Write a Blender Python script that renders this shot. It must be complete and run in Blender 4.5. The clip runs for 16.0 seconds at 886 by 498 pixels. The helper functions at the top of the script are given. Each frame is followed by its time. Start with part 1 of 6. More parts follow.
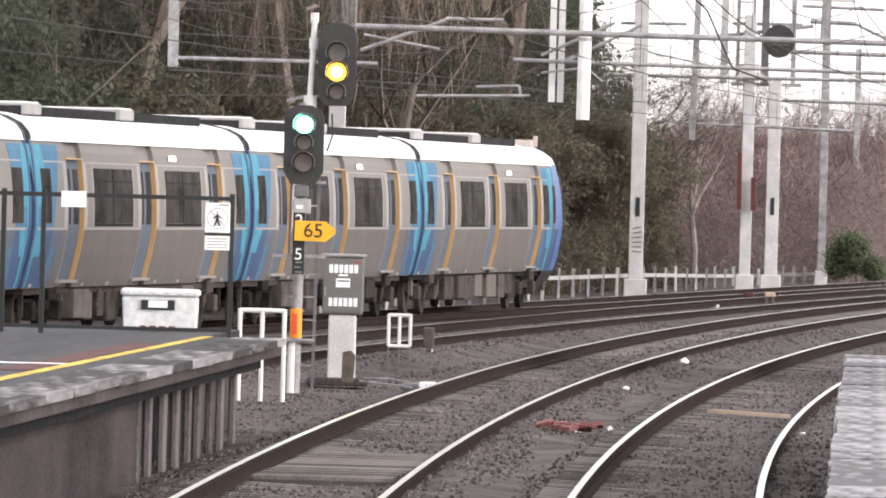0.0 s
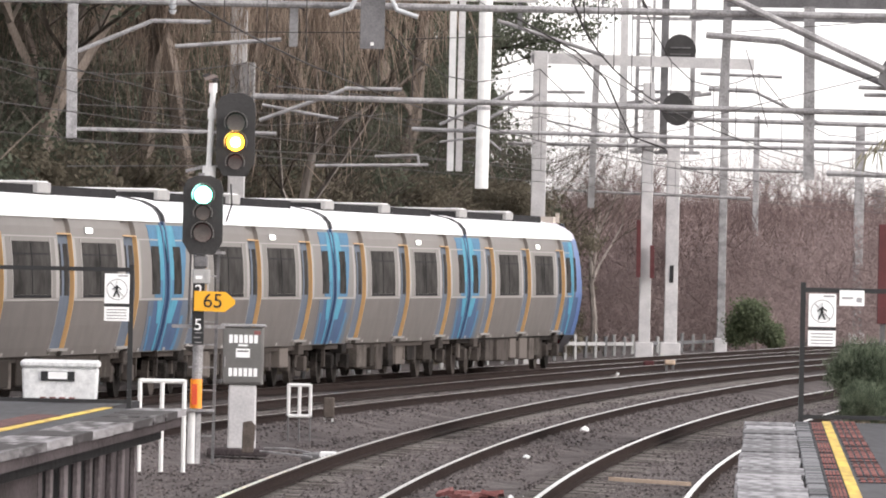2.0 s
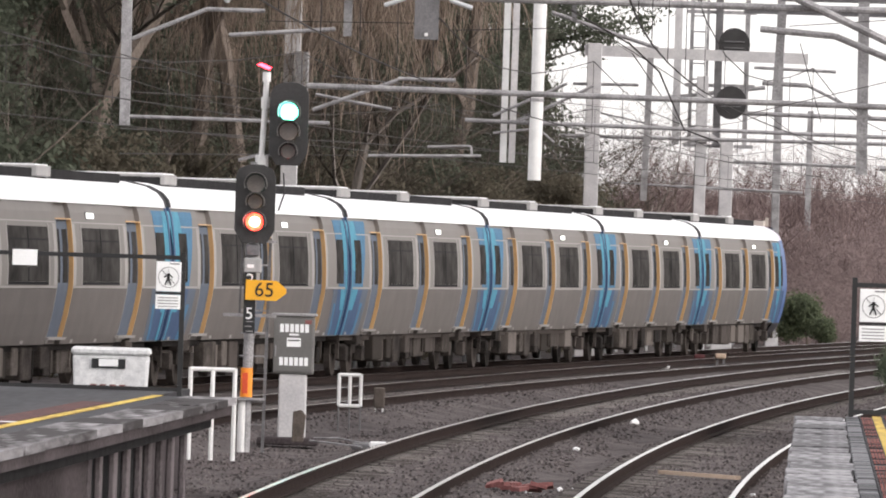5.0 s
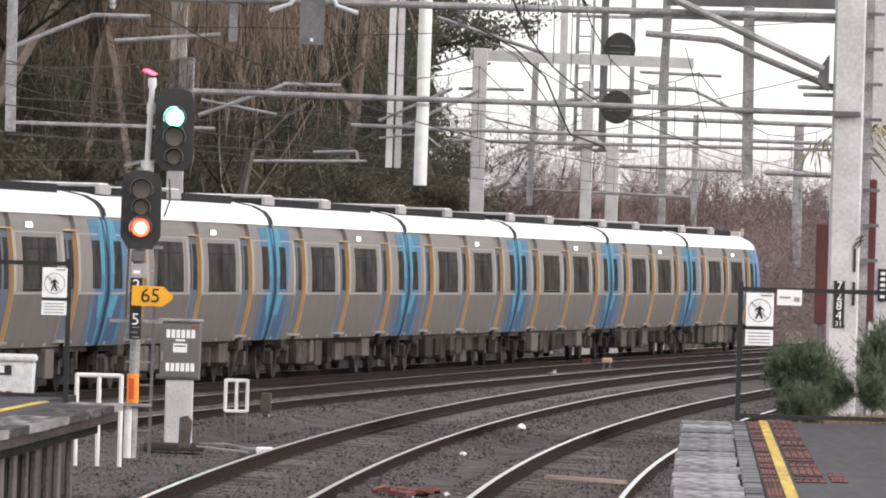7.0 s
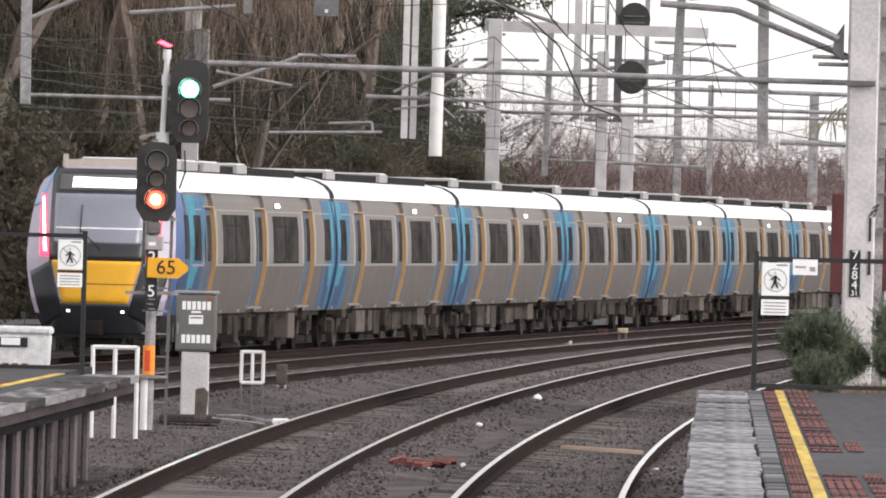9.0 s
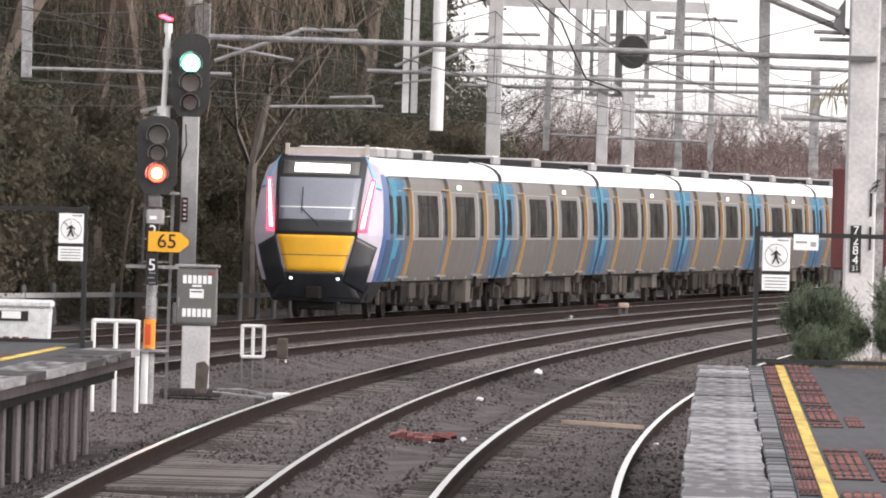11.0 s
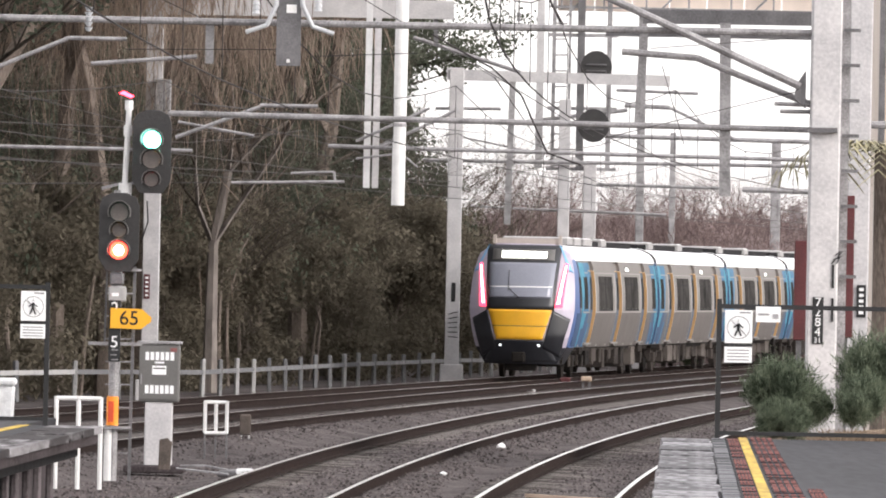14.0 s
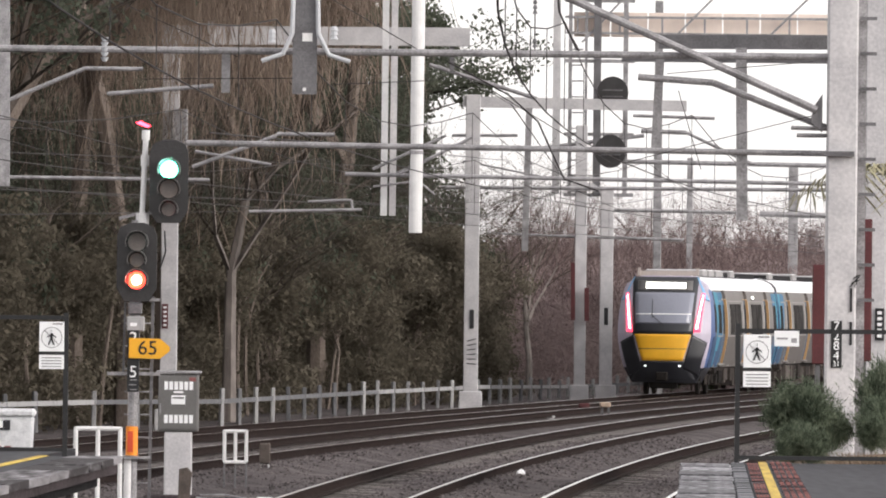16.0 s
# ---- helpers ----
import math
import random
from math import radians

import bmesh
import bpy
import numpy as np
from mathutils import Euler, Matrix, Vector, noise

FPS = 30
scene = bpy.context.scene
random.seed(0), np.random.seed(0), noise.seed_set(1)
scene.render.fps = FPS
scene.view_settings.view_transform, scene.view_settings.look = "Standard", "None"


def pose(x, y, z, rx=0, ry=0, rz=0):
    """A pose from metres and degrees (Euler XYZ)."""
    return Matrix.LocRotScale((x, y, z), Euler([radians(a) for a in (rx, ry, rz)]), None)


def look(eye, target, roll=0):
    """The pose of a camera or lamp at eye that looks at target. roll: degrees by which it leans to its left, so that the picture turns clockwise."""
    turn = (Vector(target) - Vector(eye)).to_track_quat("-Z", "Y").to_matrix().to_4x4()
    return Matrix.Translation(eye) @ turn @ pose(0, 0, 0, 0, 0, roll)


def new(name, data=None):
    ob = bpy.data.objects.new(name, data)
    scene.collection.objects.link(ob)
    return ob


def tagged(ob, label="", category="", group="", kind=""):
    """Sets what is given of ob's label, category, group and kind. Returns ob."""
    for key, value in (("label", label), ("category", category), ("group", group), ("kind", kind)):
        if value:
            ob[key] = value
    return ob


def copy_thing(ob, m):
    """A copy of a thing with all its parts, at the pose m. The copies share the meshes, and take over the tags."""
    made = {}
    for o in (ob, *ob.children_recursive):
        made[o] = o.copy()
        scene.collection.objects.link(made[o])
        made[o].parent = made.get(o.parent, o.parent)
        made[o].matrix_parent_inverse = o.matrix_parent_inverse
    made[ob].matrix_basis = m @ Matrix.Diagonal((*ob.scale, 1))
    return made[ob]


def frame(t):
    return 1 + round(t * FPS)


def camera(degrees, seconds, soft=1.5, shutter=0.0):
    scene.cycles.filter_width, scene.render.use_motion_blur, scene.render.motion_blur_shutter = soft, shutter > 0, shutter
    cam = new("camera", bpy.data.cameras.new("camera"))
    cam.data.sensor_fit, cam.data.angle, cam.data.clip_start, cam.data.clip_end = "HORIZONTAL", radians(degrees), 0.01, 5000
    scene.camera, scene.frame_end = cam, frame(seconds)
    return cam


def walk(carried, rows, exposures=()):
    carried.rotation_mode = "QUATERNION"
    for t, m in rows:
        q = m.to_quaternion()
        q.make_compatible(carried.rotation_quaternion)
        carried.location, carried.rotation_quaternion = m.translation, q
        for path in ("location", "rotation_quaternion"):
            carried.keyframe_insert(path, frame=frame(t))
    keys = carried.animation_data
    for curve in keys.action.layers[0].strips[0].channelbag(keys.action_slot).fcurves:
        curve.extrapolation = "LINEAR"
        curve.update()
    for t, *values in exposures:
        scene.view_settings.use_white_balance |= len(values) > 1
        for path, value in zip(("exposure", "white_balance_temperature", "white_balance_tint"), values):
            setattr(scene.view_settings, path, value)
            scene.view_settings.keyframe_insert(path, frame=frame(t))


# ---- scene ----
cam = camera(5.408, 16.0, soft=1.9)
EYE = (0.0, 0.0, 2.75)


def aim(az, tilt, roll):
    return look(EYE, (1000 * az, 1000, 2.75 + 1000 * tilt), roll)


walk(cam, [
    (0.0, aim(-0.017492, -0.006147, 1.52)),
    (0.5, aim(-0.013979, -0.006292, 1.64)),
    (1.0, aim(-0.008370, -0.005665, 1.38)),
    (1.5, aim(-0.004009, -0.002396, 1.29)),
    (2.0, aim(-0.006947, 0.001492, 1.19)),
    (2.5, aim(-0.007414, 0.001495, 1.25)),
    (3.0, aim(-0.007087, 0.001622, 1.20)),
    (3.2, aim(-0.010371, 0.001995, 1.21)),
    (5.3, aim(-0.010659, 0.000325, 1.89)),
    (5.5, aim(-0.009095, 0.000365, 1.95)),
    (6.0, aim(-0.004884, 0.000614, 1.86)),
    (6.5, aim(-0.001795, 0.001565, 1.72)),
    (7.0, aim(-0.000331, 0.001295, 1.62)),
    (7.5, aim(-0.000818, 0.000759, 1.44)),
    (8.0, aim(-0.001497, 0.000112, 1.38)),
    (8.5, aim(-0.002139, -0.001248, 1.46)),
    (9.0, aim(-0.001903, -0.001858, 1.42)),
    (11.3, aim(-0.001445, -0.005255, 1.57)),
    (11.5, aim(-0.000413, -0.005567, 1.56)),
    (12.0, aim(0.001389, -0.004819, 1.55)),
    (12.5, aim(0.002244, -0.004318, 1.55)),
    (13.0, aim(0.002878, -0.002617, 1.39)),
    (13.5, aim(0.002277, -0.000830, 1.20)),
    (14.0, aim(0.001940, 0.003463, 1.11)),
    (14.5, aim(0.001852, 0.005935, 1.05)),
    (15.0, aim(0.000833, 0.006265, 0.84)),
    (15.5, aim(0.000244, 0.006491, 0.71)),
    (16.0, aim(0.000000, 0.006325, 0.60)),
], exposures=[(0.0, 1.26), (1.5, 1.16), (2.5, 0.98), (5.5, 0.78), (9.0, 0.74), (11.5, 0.98), (13.0, 1.0), (14.0, 1.05), (15.0, 0.8), (16.0, 0.7)])

# ---- light: pale overcast dusk ----
world = bpy.data.worlds.new("dusk_sky")
scene.world = world
world.use_nodes = True
wn = world.node_tree.nodes
sky = wn.new("ShaderNodeTexSky")
sky.sky_type = "NISHITA"
sky.sun_disc = False
sky.sun_elevation = radians(20)
sky.sun_rotation = radians(118)
sky.air_density = 1.0
sky.dust_density = 1.5
sky.ozone_density = 1.0
hs = wn.new("ShaderNodeHueSaturation")
hs.inputs["Saturation"].default_value = 0.22
world.node_tree.links.new(sky.outputs[0], hs.inputs["Color"])
world.node_tree.links.new(hs.outputs[0], wn["Background"].inputs[0])
wn["Background"].inputs[1].default_value = 0.08
# the cloud deck: an even pale glow over the whole sky
cloud = wn.new("ShaderNodeBackground")
cloud.inputs[0].default_value = (1.0, 0.945, 0.945, 1)
cloud.inputs[1].default_value = 0.52
both = wn.new("ShaderNodeAddShader")
world.node_tree.links.new(wn["Background"].outputs[0], both.inputs[0])
world.node_tree.links.new(cloud.outputs[0], both.inputs[1])
world.node_tree.links.new(both.outputs[0], wn["World Output"].inputs[0])
sun = new("sun", bpy.data.lights.new("sun", "SUN"))
sun.data.energy = 0.85
sun.data.angle = radians(30)
sun.data.color = (1.0, 0.93, 0.9)
sun.matrix_world = look((106, 94, 44), (0, 150, 0))


# ---- materials ----
def ramp_mat(name, c0, c1, scale=3.0, rough=0.7, metal=0.0, bump=0.2, fine=40.0, island=0.0, obrand=0.0, emit=None, spec=0.5, stretch=(1, 1, 1), mid=(0.35, 0.65)):
    m = bpy.data.materials.new(name)
    m.use_nodes = True
    nt = m.node_tree
    n, l = nt.nodes, nt.links
    b = n["Principled BSDF"]
    tc = n.new("ShaderNodeTexCoord")
    mp = n.new("ShaderNodeMapping")
    mp.inputs["Scale"].default_value = stretch
    l.new(tc.outputs["Object"], mp.inputs[0])
    t1 = n.new("ShaderNodeTexNoise")
    t1.inputs["Scale"].default_value, t1.inputs["Detail"].default_value = scale, 6
    l.new(mp.outputs[0], t1.inputs["Vector"])
    t2 = n.new("ShaderNodeTexNoise")
    t2.inputs["Scale"].default_value, t2.inputs["Detail"].default_value = fine, 3
    l.new(mp.outputs[0], t2.inputs["Vector"])
    mix = n.new("ShaderNodeMath")
    mix.operation = "MULTIPLY_ADD"
    mix.inputs[1].default_value = 0.45
    l.new(t2.outputs[0], mix.inputs[0])
    half = n.new("ShaderNodeMath")
    half.operation = "MULTIPLY"
    half.inputs[1].default_value = 0.55
    l.new(t1.outputs[0], half.inputs[0])
    l.new(half.outputs[0], mix.inputs[2])
    last = mix.outputs[0]
    for amount, node, sock in ((island, "ShaderNodeNewGeometry", "Random Per Island"), (obrand, "ShaderNodeObjectInfo", "Random")):
        if amount:
            src = n.new(node)
            ad = n.new("ShaderNodeMath")
            ad.operation = "MULTIPLY_ADD"
            ad.inputs[1].default_value = amount
            l.new(src.outputs[sock], ad.inputs[0])
            sh = n.new("ShaderNodeMath")
            sh.operation = "SUBTRACT"
            sh.inputs[1].default_value = amount / 2
            l.new(last, sh.inputs[0])
            l.new(sh.outputs[0], ad.inputs[2])
            last = ad.outputs[0]
    r = n.new("ShaderNodeValToRGB")
    r.color_ramp.elements[0].color, r.color_ramp.elements[1].color = (*c0, 1), (*c1, 1)
    r.color_ramp.elements[0].position, r.color_ramp.elements[1].position = mid
    l.new(last, r.inputs[0])
    l.new(r.outputs[0], b.inputs["Base Color"])
    b.inputs["Roughness"].default_value, b.inputs["Metallic"].default_value = rough, metal
    b.inputs["Specular IOR Level"].default_value = spec
    if bump:
        bm_ = n.new("ShaderNodeBump")
        bm_.inputs["Strength"].default_value, bm_.inputs["Distance"].default_value = bump, 0.02
        l.new(t2.outputs[0], bm_.inputs["Height"])
        l.new(bm_.outputs[0], b.inputs["Normal"])
    if emit:
        b.inputs["Emission Color"].default_value = (*emit[0], 1)
        b.inputs["Emission Strength"].default_value = emit[1]
    return m


def tone(c, k):
    return tuple(v * k for v in c)


def paint(name, c, var=0.12, **kw):
    return ramp_mat(name, tone(c, 1 - var), tone(c, 1 + var), **kw)


BALLAST = ramp_mat("ballast", (0.045, 0.038, 0.038), (0.145, 0.126, 0.124), scale=0.7, fine=11, rough=0.95, bump=0.8, mid=(0.36, 0.64), spec=0.08)
STONE = ramp_mat("ballast_stone", (0.045, 0.039, 0.039), (0.18, 0.158, 0.155), scale=2, fine=30, rough=0.95, bump=0.3, island=0.4, spec=0.06)
RAIL_TOP = paint("polished_rail", (0.62, 0.6, 0.58), rough=0.28, metal=1.0, scale=4, bump=0.05)
RAIL_SIDE = paint("rusty_rail", (0.032, 0.023, 0.021), 0.35, rough=0.95, scale=6, spec=0.05)
SLEEPER = ramp_mat("sleeper_concrete", (0.085, 0.075, 0.07), (0.22, 0.2, 0.19), rough=0.95, scale=3, obrand=0.5, spec=0.08)
CONCRETE = ramp_mat("weathered_concrete", (0.42, 0.41, 0.42), (0.62, 0.6, 0.6), rough=0.85, scale=2, fine=25)
COPING = ramp_mat("worn_coping", (0.06, 0.057, 0.062), (0.32, 0.31, 0.325), rough=0.6, scale=2.4, fine=9, obrand=0.14, stretch=(1, 0.14, 1), bump=0.4, mid=(0.42, 0.58), spec=0.3)
COPING_OLD = ramp_mat("old_coping", (0.04, 0.035, 0.036), (0.33, 0.315, 0.325), rough=0.8, scale=1.5, fine=6, obrand=0.2, stretch=(1, 0.1, 1), bump=0.4, mid=(0.42, 0.62), spec=0.2)
WALL_BROWN = ramp_mat("stained_wall", (0.036, 0.03, 0.031), (0.1, 0.084, 0.087), rough=0.9, scale=1.3, stretch=(1, 0.3, 0.5), spec=0.05)
ASPHALT = ramp_mat("wet_asphalt", (0.013, 0.013, 0.016), (0.052, 0.05, 0.058), rough=0.6, scale=0.8, fine=9, bump=0.2, spec=0.12, stretch=(1, 0.08, 1))
SETT = ramp_mat("bluestone_sett", (0.04, 0.04, 0.045), (0.17, 0.17, 0.18), rough=0.6, scale=3, obrand=0.7, spec=0.2)
POST_GREY = ramp_mat("stained_post_concrete", (0.075, 0.064, 0.067), (0.2, 0.175, 0.18), rough=0.9, scale=2.5, stretch=(1, 1, 0.4), obrand=0.3, spec=0.05)
TACTILE = ramp_mat("red_tactile", (0.1, 0.056, 0.054), (0.3, 0.135, 0.122), rough=0.8, scale=5, obrand=0.6, spec=0.1)
YELLOW_LINE = ramp_mat("yellow_line_paint", (0.38, 0.25, 0.08), (0.75, 0.56, 0.12), rough=0.7, scale=5, fine=14, stretch=(1, 0.1, 1), spec=0.1)
STEEL_GREY = paint("galvanised_steel", (0.3, 0.29, 0.295), 0.45, rough=0.55, metal=0.3, scale=4)
STEEL_DARK = paint("dark_steel", (0.15, 0.145, 0.15), 0.3, rough=0.6, metal=0.3, scale=4)
WHITE_STEEL = paint("white_painted_steel", (0.75, 0.74, 0.73), 0.1, rough=0.5, scale=5)
BLACK = paint("black_paint", (0.012, 0.012, 0.013), 0.3, rough=0.5)
SIG_BLACK = paint("signal_black", (0.03, 0.028, 0.028), 0.3, rough=0.45)
MAROON = paint("maroon_paint", (0.09, 0.018, 0.02), 0.3, rough=0.6)
SIGN_WHITE = paint("sign_white", (0.86, 0.86, 0.86), 0.05, rough=0.5, bump=0.0)
SIGN_YELLOW = paint("sign_yellow", (0.8, 0.4, 0.02), 0.08, rough=0.5, bump=0.0)
ORANGE_BAND = paint("orange_band", (0.85, 0.28, 0.02), 0.15, rough=0.5)
CAB_GREY = paint("cabinet_grey", (0.13, 0.125, 0.12), 0.15, rough=0.5)
WOOD = ramp_mat("weathered_timber", (0.15, 0.15, 0.155), (0.38, 0.375, 0.37), rough=0.9, scale=4, stretch=(1, 1, 0.3), obrand=0.5, spec=0.1)
WOOD_DARK = ramp_mat("dark_timber", (0.05, 0.04, 0.034), (0.13, 0.105, 0.09), rough=0.9, scale=6)
PALE_WOOD = paint("pale_timber", (0.55, 0.42, 0.32), 0.15, rough=0.8)
INSULATOR = paint("insulator", (0.5, 0.51, 0.53), 0.1, rough=0.4)
WIRE = paint("wire", (0.06, 0.055, 0.055), 0.1, rough=0.9, spec=0.1)
HOOD = paint("hood_grey", (0.11, 0.105, 0.1), 0.2, rough=0.6)
RED_RAG = paint("faded_red_plastic", (0.2, 0.075, 0.07), 0.5, rough=0.8)
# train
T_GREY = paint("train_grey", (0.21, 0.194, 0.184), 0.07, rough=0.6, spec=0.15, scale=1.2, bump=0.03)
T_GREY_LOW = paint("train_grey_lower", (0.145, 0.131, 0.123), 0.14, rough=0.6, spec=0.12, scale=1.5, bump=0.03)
T_WHITE = paint("train_roof_white", (0.86, 0.86, 0.87), 0.04, rough=0.6, spec=0.15, scale=1, bump=0.02)
T_PALE = paint("train_pale_frame", (0.34, 0.32, 0.305), 0.06, rough=0.6, spec=0.15)
T_BLUE = paint("train_blue", (0.065, 0.165, 0.27), 0.2, rough=0.6, spec=0.12, bump=0.02)
T_CYAN = paint("train_cyan", (0.075, 0.26, 0.36), 0.2, rough=0.6, spec=0.12, bump=0.02)
T_NAVY = paint("train_navy", (0.055, 0.09, 0.17), 0.15, rough=0.6, spec=0.15, bump=0.02)
T_DOORBLUE = paint("train_door_blue", (0.11, 0.13, 0.165), 0.15, rough=0.6, spec=0.1, bump=0.02)
T_ORANGE = paint("train_orange", (0.5, 0.3, 0.13), 0.08, rough=0.5)
T_LILAC = paint("train_lilac", (0.46, 0.415, 0.5), 0.06, rough=0.35, bump=0.02)
T_BAND = paint("train_side_blue", (0.06, 0.12, 0.3), 0.15, rough=0.45, bump=0.02)
T_CREAM = paint("roof_box_cream", (0.5, 0.44, 0.39), 0.1, rough=0.6)
SCREEN = paint("cream_screen", (0.82, 0.7, 0.62), 0.05, rough=0.7)
T_LIGHTBLUE = paint("train_light_blue", (0.24, 0.48, 0.74), 0.08, rough=0.35, bump=0.02)
T_YELLOW = paint("train_yellow", (0.84, 0.44, 0.025), 0.06, rough=0.4)
T_BLACK = paint("train_black", (0.022, 0.023, 0.028), 0.2, rough=0.3, bump=0.02)
T_UNDER = ramp_mat("train_underframe", (0.018, 0.016, 0.015), (0.08, 0.068, 0.062), rough=0.9, scale=3, obrand=0.4, spec=0.05)
T_UNDER_PALE = ramp_mat("train_underframe_box", (0.04, 0.034, 0.03), (0.15, 0.13, 0.118), rough=0.85, scale=3, obrand=0.6, spec=0.05)
UNIT_GREY = paint("roof_unit_grey", (0.36, 0.35, 0.345), 0.12, rough=0.7, spec=0.1)
# matt dark of roof and window bars, also painted shade under the left platform
ROOF_AND_SHADE_DARK = paint("roof_and_shade_dark", (0.03, 0.029, 0.03), 0.3, rough=0.95, spec=0.04)
BELLOWS = paint("bellows_rubber", (0.06, 0.06, 0.062), 0.2, rough=0.8)
# mottled base colour stands in for reflections, as specular is zero
GLASS = paint("tinted_glass_with_reflections", (0.055, 0.052, 0.05), 0.45, rough=0.4, scale=0.9, fine=3, bump=0.0, spec=0.0)
# windscreen reflection painted into the base as an even pale grey
GLASS_FRONT = paint("windscreen_reflection_grey", (0.24, 0.25, 0.3), 0.15, rough=0.15, scale=0.5, bump=0.0, spec=0.6)
LED_RED = ramp_mat("tail_light", (0.8, 0.1, 0.1), (0.9, 0.1, 0.1), emit=((1, 0.32, 0.34), 6.0))
LED_RED_SOFT = ramp_mat("tail_light_edge", (0.5, 0.06, 0.09), (0.55, 0.07, 0.1), emit=((1, 0.06, 0.12), 1.7))
LED_WHITE = ramp_mat("display_white", (0.9, 0.9, 0.85), (1, 1, 0.95), emit=((1, 1, 0.92), 1.6))
LAMP_WHITE = ramp_mat("marker_white", (0.9, 0.9, 0.9), (1, 1, 1), emit=((0.9, 0.97, 1), 1.2))
# signal lamps
LIT_GREEN = ramp_mat("lit_green", (0.2, 0.9, 0.7), (0.3, 1, 0.8), emit=((0.0, 1.0, 0.42), 1.1))
LIT_YELLOW = ramp_mat("lit_yellow", (0.9, 0.6, 0.1), (1, 0.7, 0.1), emit=((1.0, 0.26, 0.0), 1.3))
LIT_RED = ramp_mat("lit_red", (0.9, 0.1, 0.05), (1, 0.15, 0.05), emit=((1.0, 0.01, 0.02), 1.3))
LED_MARK = paint("red_mark_paint", (0.6, 0.07, 0.02), 0.1, rough=0.5)
COPING_WHITE = ramp_mat("speckled_plastic", (0.5, 0.5, 0.51), (0.8, 0.8, 0.8), rough=0.7, scale=12, fine=60)
LIT_MARK = ramp_mat("lit_marker", (0.9, 0.1, 0.1), (1, 0.1, 0.1), emit=((1.0, 0.02, 0.04), 12.0))
CORE_GREEN = ramp_mat("green_lamp_core", (0.8, 1, 0.9), (0.9, 1, 0.95), emit=((0.35, 1.0, 0.8), 260.0))
CORE_YELLOW = ramp_mat("yellow_lamp_core", (1, 0.9, 0.6), (1, 0.95, 0.7), emit=((1.0, 0.55, 0.08), 200.0))
CORE_RED = ramp_mat("red_lamp_core", (1, 0.8, 0.6), (1, 0.85, 0.7), emit=((1.0, 0.2, 0.16), 200.0))
DEAD_LENS = paint("unlit_lens", (0.2, 0.17, 0.155), 0.2, rough=0.3)
# plants
LEAF_DARK = ramp_mat("brown_green_foliage", (0.085, 0.073, 0.055), (0.215, 0.19, 0.147), rough=0.95, scale=0.16, fine=0.7, bump=0.0, spec=0.03, mid=(0.36, 0.64))
LEAF_DEEP = ramp_mat("deep_green_foliage", (0.058, 0.067, 0.049), (0.15, 0.163, 0.122), rough=0.95, scale=0.16, fine=0.7, bump=0.0, spec=0.03, mid=(0.36, 0.64))
LEAF_GREEN = ramp_mat("green_foliage", (0.07, 0.088, 0.05), (0.18, 0.21, 0.12), rough=0.8, scale=0.4, fine=4, island=0.3, bump=0.0)
LEAF_BUSH = ramp_mat("grey_green_foliage", (0.055, 0.075, 0.05), (0.23, 0.265, 0.19), rough=0.8, scale=2, fine=8, island=0.3, bump=0.0, spec=0.1)
TWIG = ramp_mat("twigs", (0.085, 0.066, 0.055), (0.22, 0.175, 0.145), rough=0.9, scale=0.3, fine=6, island=0.2, bump=0.0, spec=0.05)
STRAND = ramp_mat("dry_hanging_strands", (0.2, 0.155, 0.125), (0.42, 0.335, 0.275), rough=0.95, scale=0.4, fine=3, island=0.2, bump=0.0, spec=0.03)
TWIG_DARK = ramp_mat("dark_twigs", (0.035, 0.03, 0.025), (0.12, 0.1, 0.085), rough=0.9, scale=0.3, fine=6, island=0.2, bump=0.0, spec=0.05)
TWIG_FAR = ramp_mat("far_twigs", (0.1, 0.072, 0.07), (0.24, 0.18, 0.172), rough=0.9, scale=0.1, fine=1, island=0.2, bump=0.0, spec=0.05)
SCRUB = ramp_mat("mauve_brown_scrub", (0.24, 0.185, 0.178), (0.33, 0.262, 0.252), rough=0.95, scale=0.12, fine=0.7, bump=0.0, spec=0.03)
BARK = ramp_mat("bark", (0.09, 0.073, 0.062), (0.26, 0.215, 0.185), rough=0.95, scale=1.5, stretch=(1, 1, 0.25), bump=0.6, spec=0.05)
PALE_BARK = ramp_mat("pale_bark", (0.1, 0.086, 0.076), (0.3, 0.26, 0.235), rough=0.9, scale=1.2, fine=6, stretch=(1, 1, 0.3), bump=0.8)
GRASS = ramp_mat("dry_grass", (0.12, 0.09, 0.065), (0.34, 0.26, 0.19), rough=0.9, scale=0.6, fine=6, island=0.4, bump=0.0, spec=0.05)
PALM = ramp_mat("dry_palm", (0.12, 0.11, 0.06), (0.36, 0.33, 0.2), rough=0.7, scale=2, island=0.5, bump=0.0)
BEIGE = ramp_mat("beige_render", (0.6, 0.52, 0.45), (0.72, 0.64, 0.57), rough=0.85, scale=1)


def let_light_through(m, share):
    """Thin blades pass a share of the light on to their shaded side."""
    nt = m.node_tree
    b, out = nt.nodes["Principled BSDF"], nt.nodes["Material Output"]
    tr = nt.nodes.new("ShaderNodeBsdfTranslucent")
    mx = nt.nodes.new("ShaderNodeMixShader")
    mx.inputs[0].default_value = share
    nt.links.new(b.inputs["Base Color"].links[0].from_socket, tr.inputs["Color"])
    nt.links.new(b.outputs[0], mx.inputs[1])
    nt.links.new(tr.outputs[0], mx.inputs[2])
    nt.links.new(mx.outputs[0], out.inputs["Surface"])


for blade in (LEAF_DARK, LEAF_DEEP, LEAF_GREEN, LEAF_BUSH, SCRUB, STRAND):
    let_light_through(blade, 0.45)


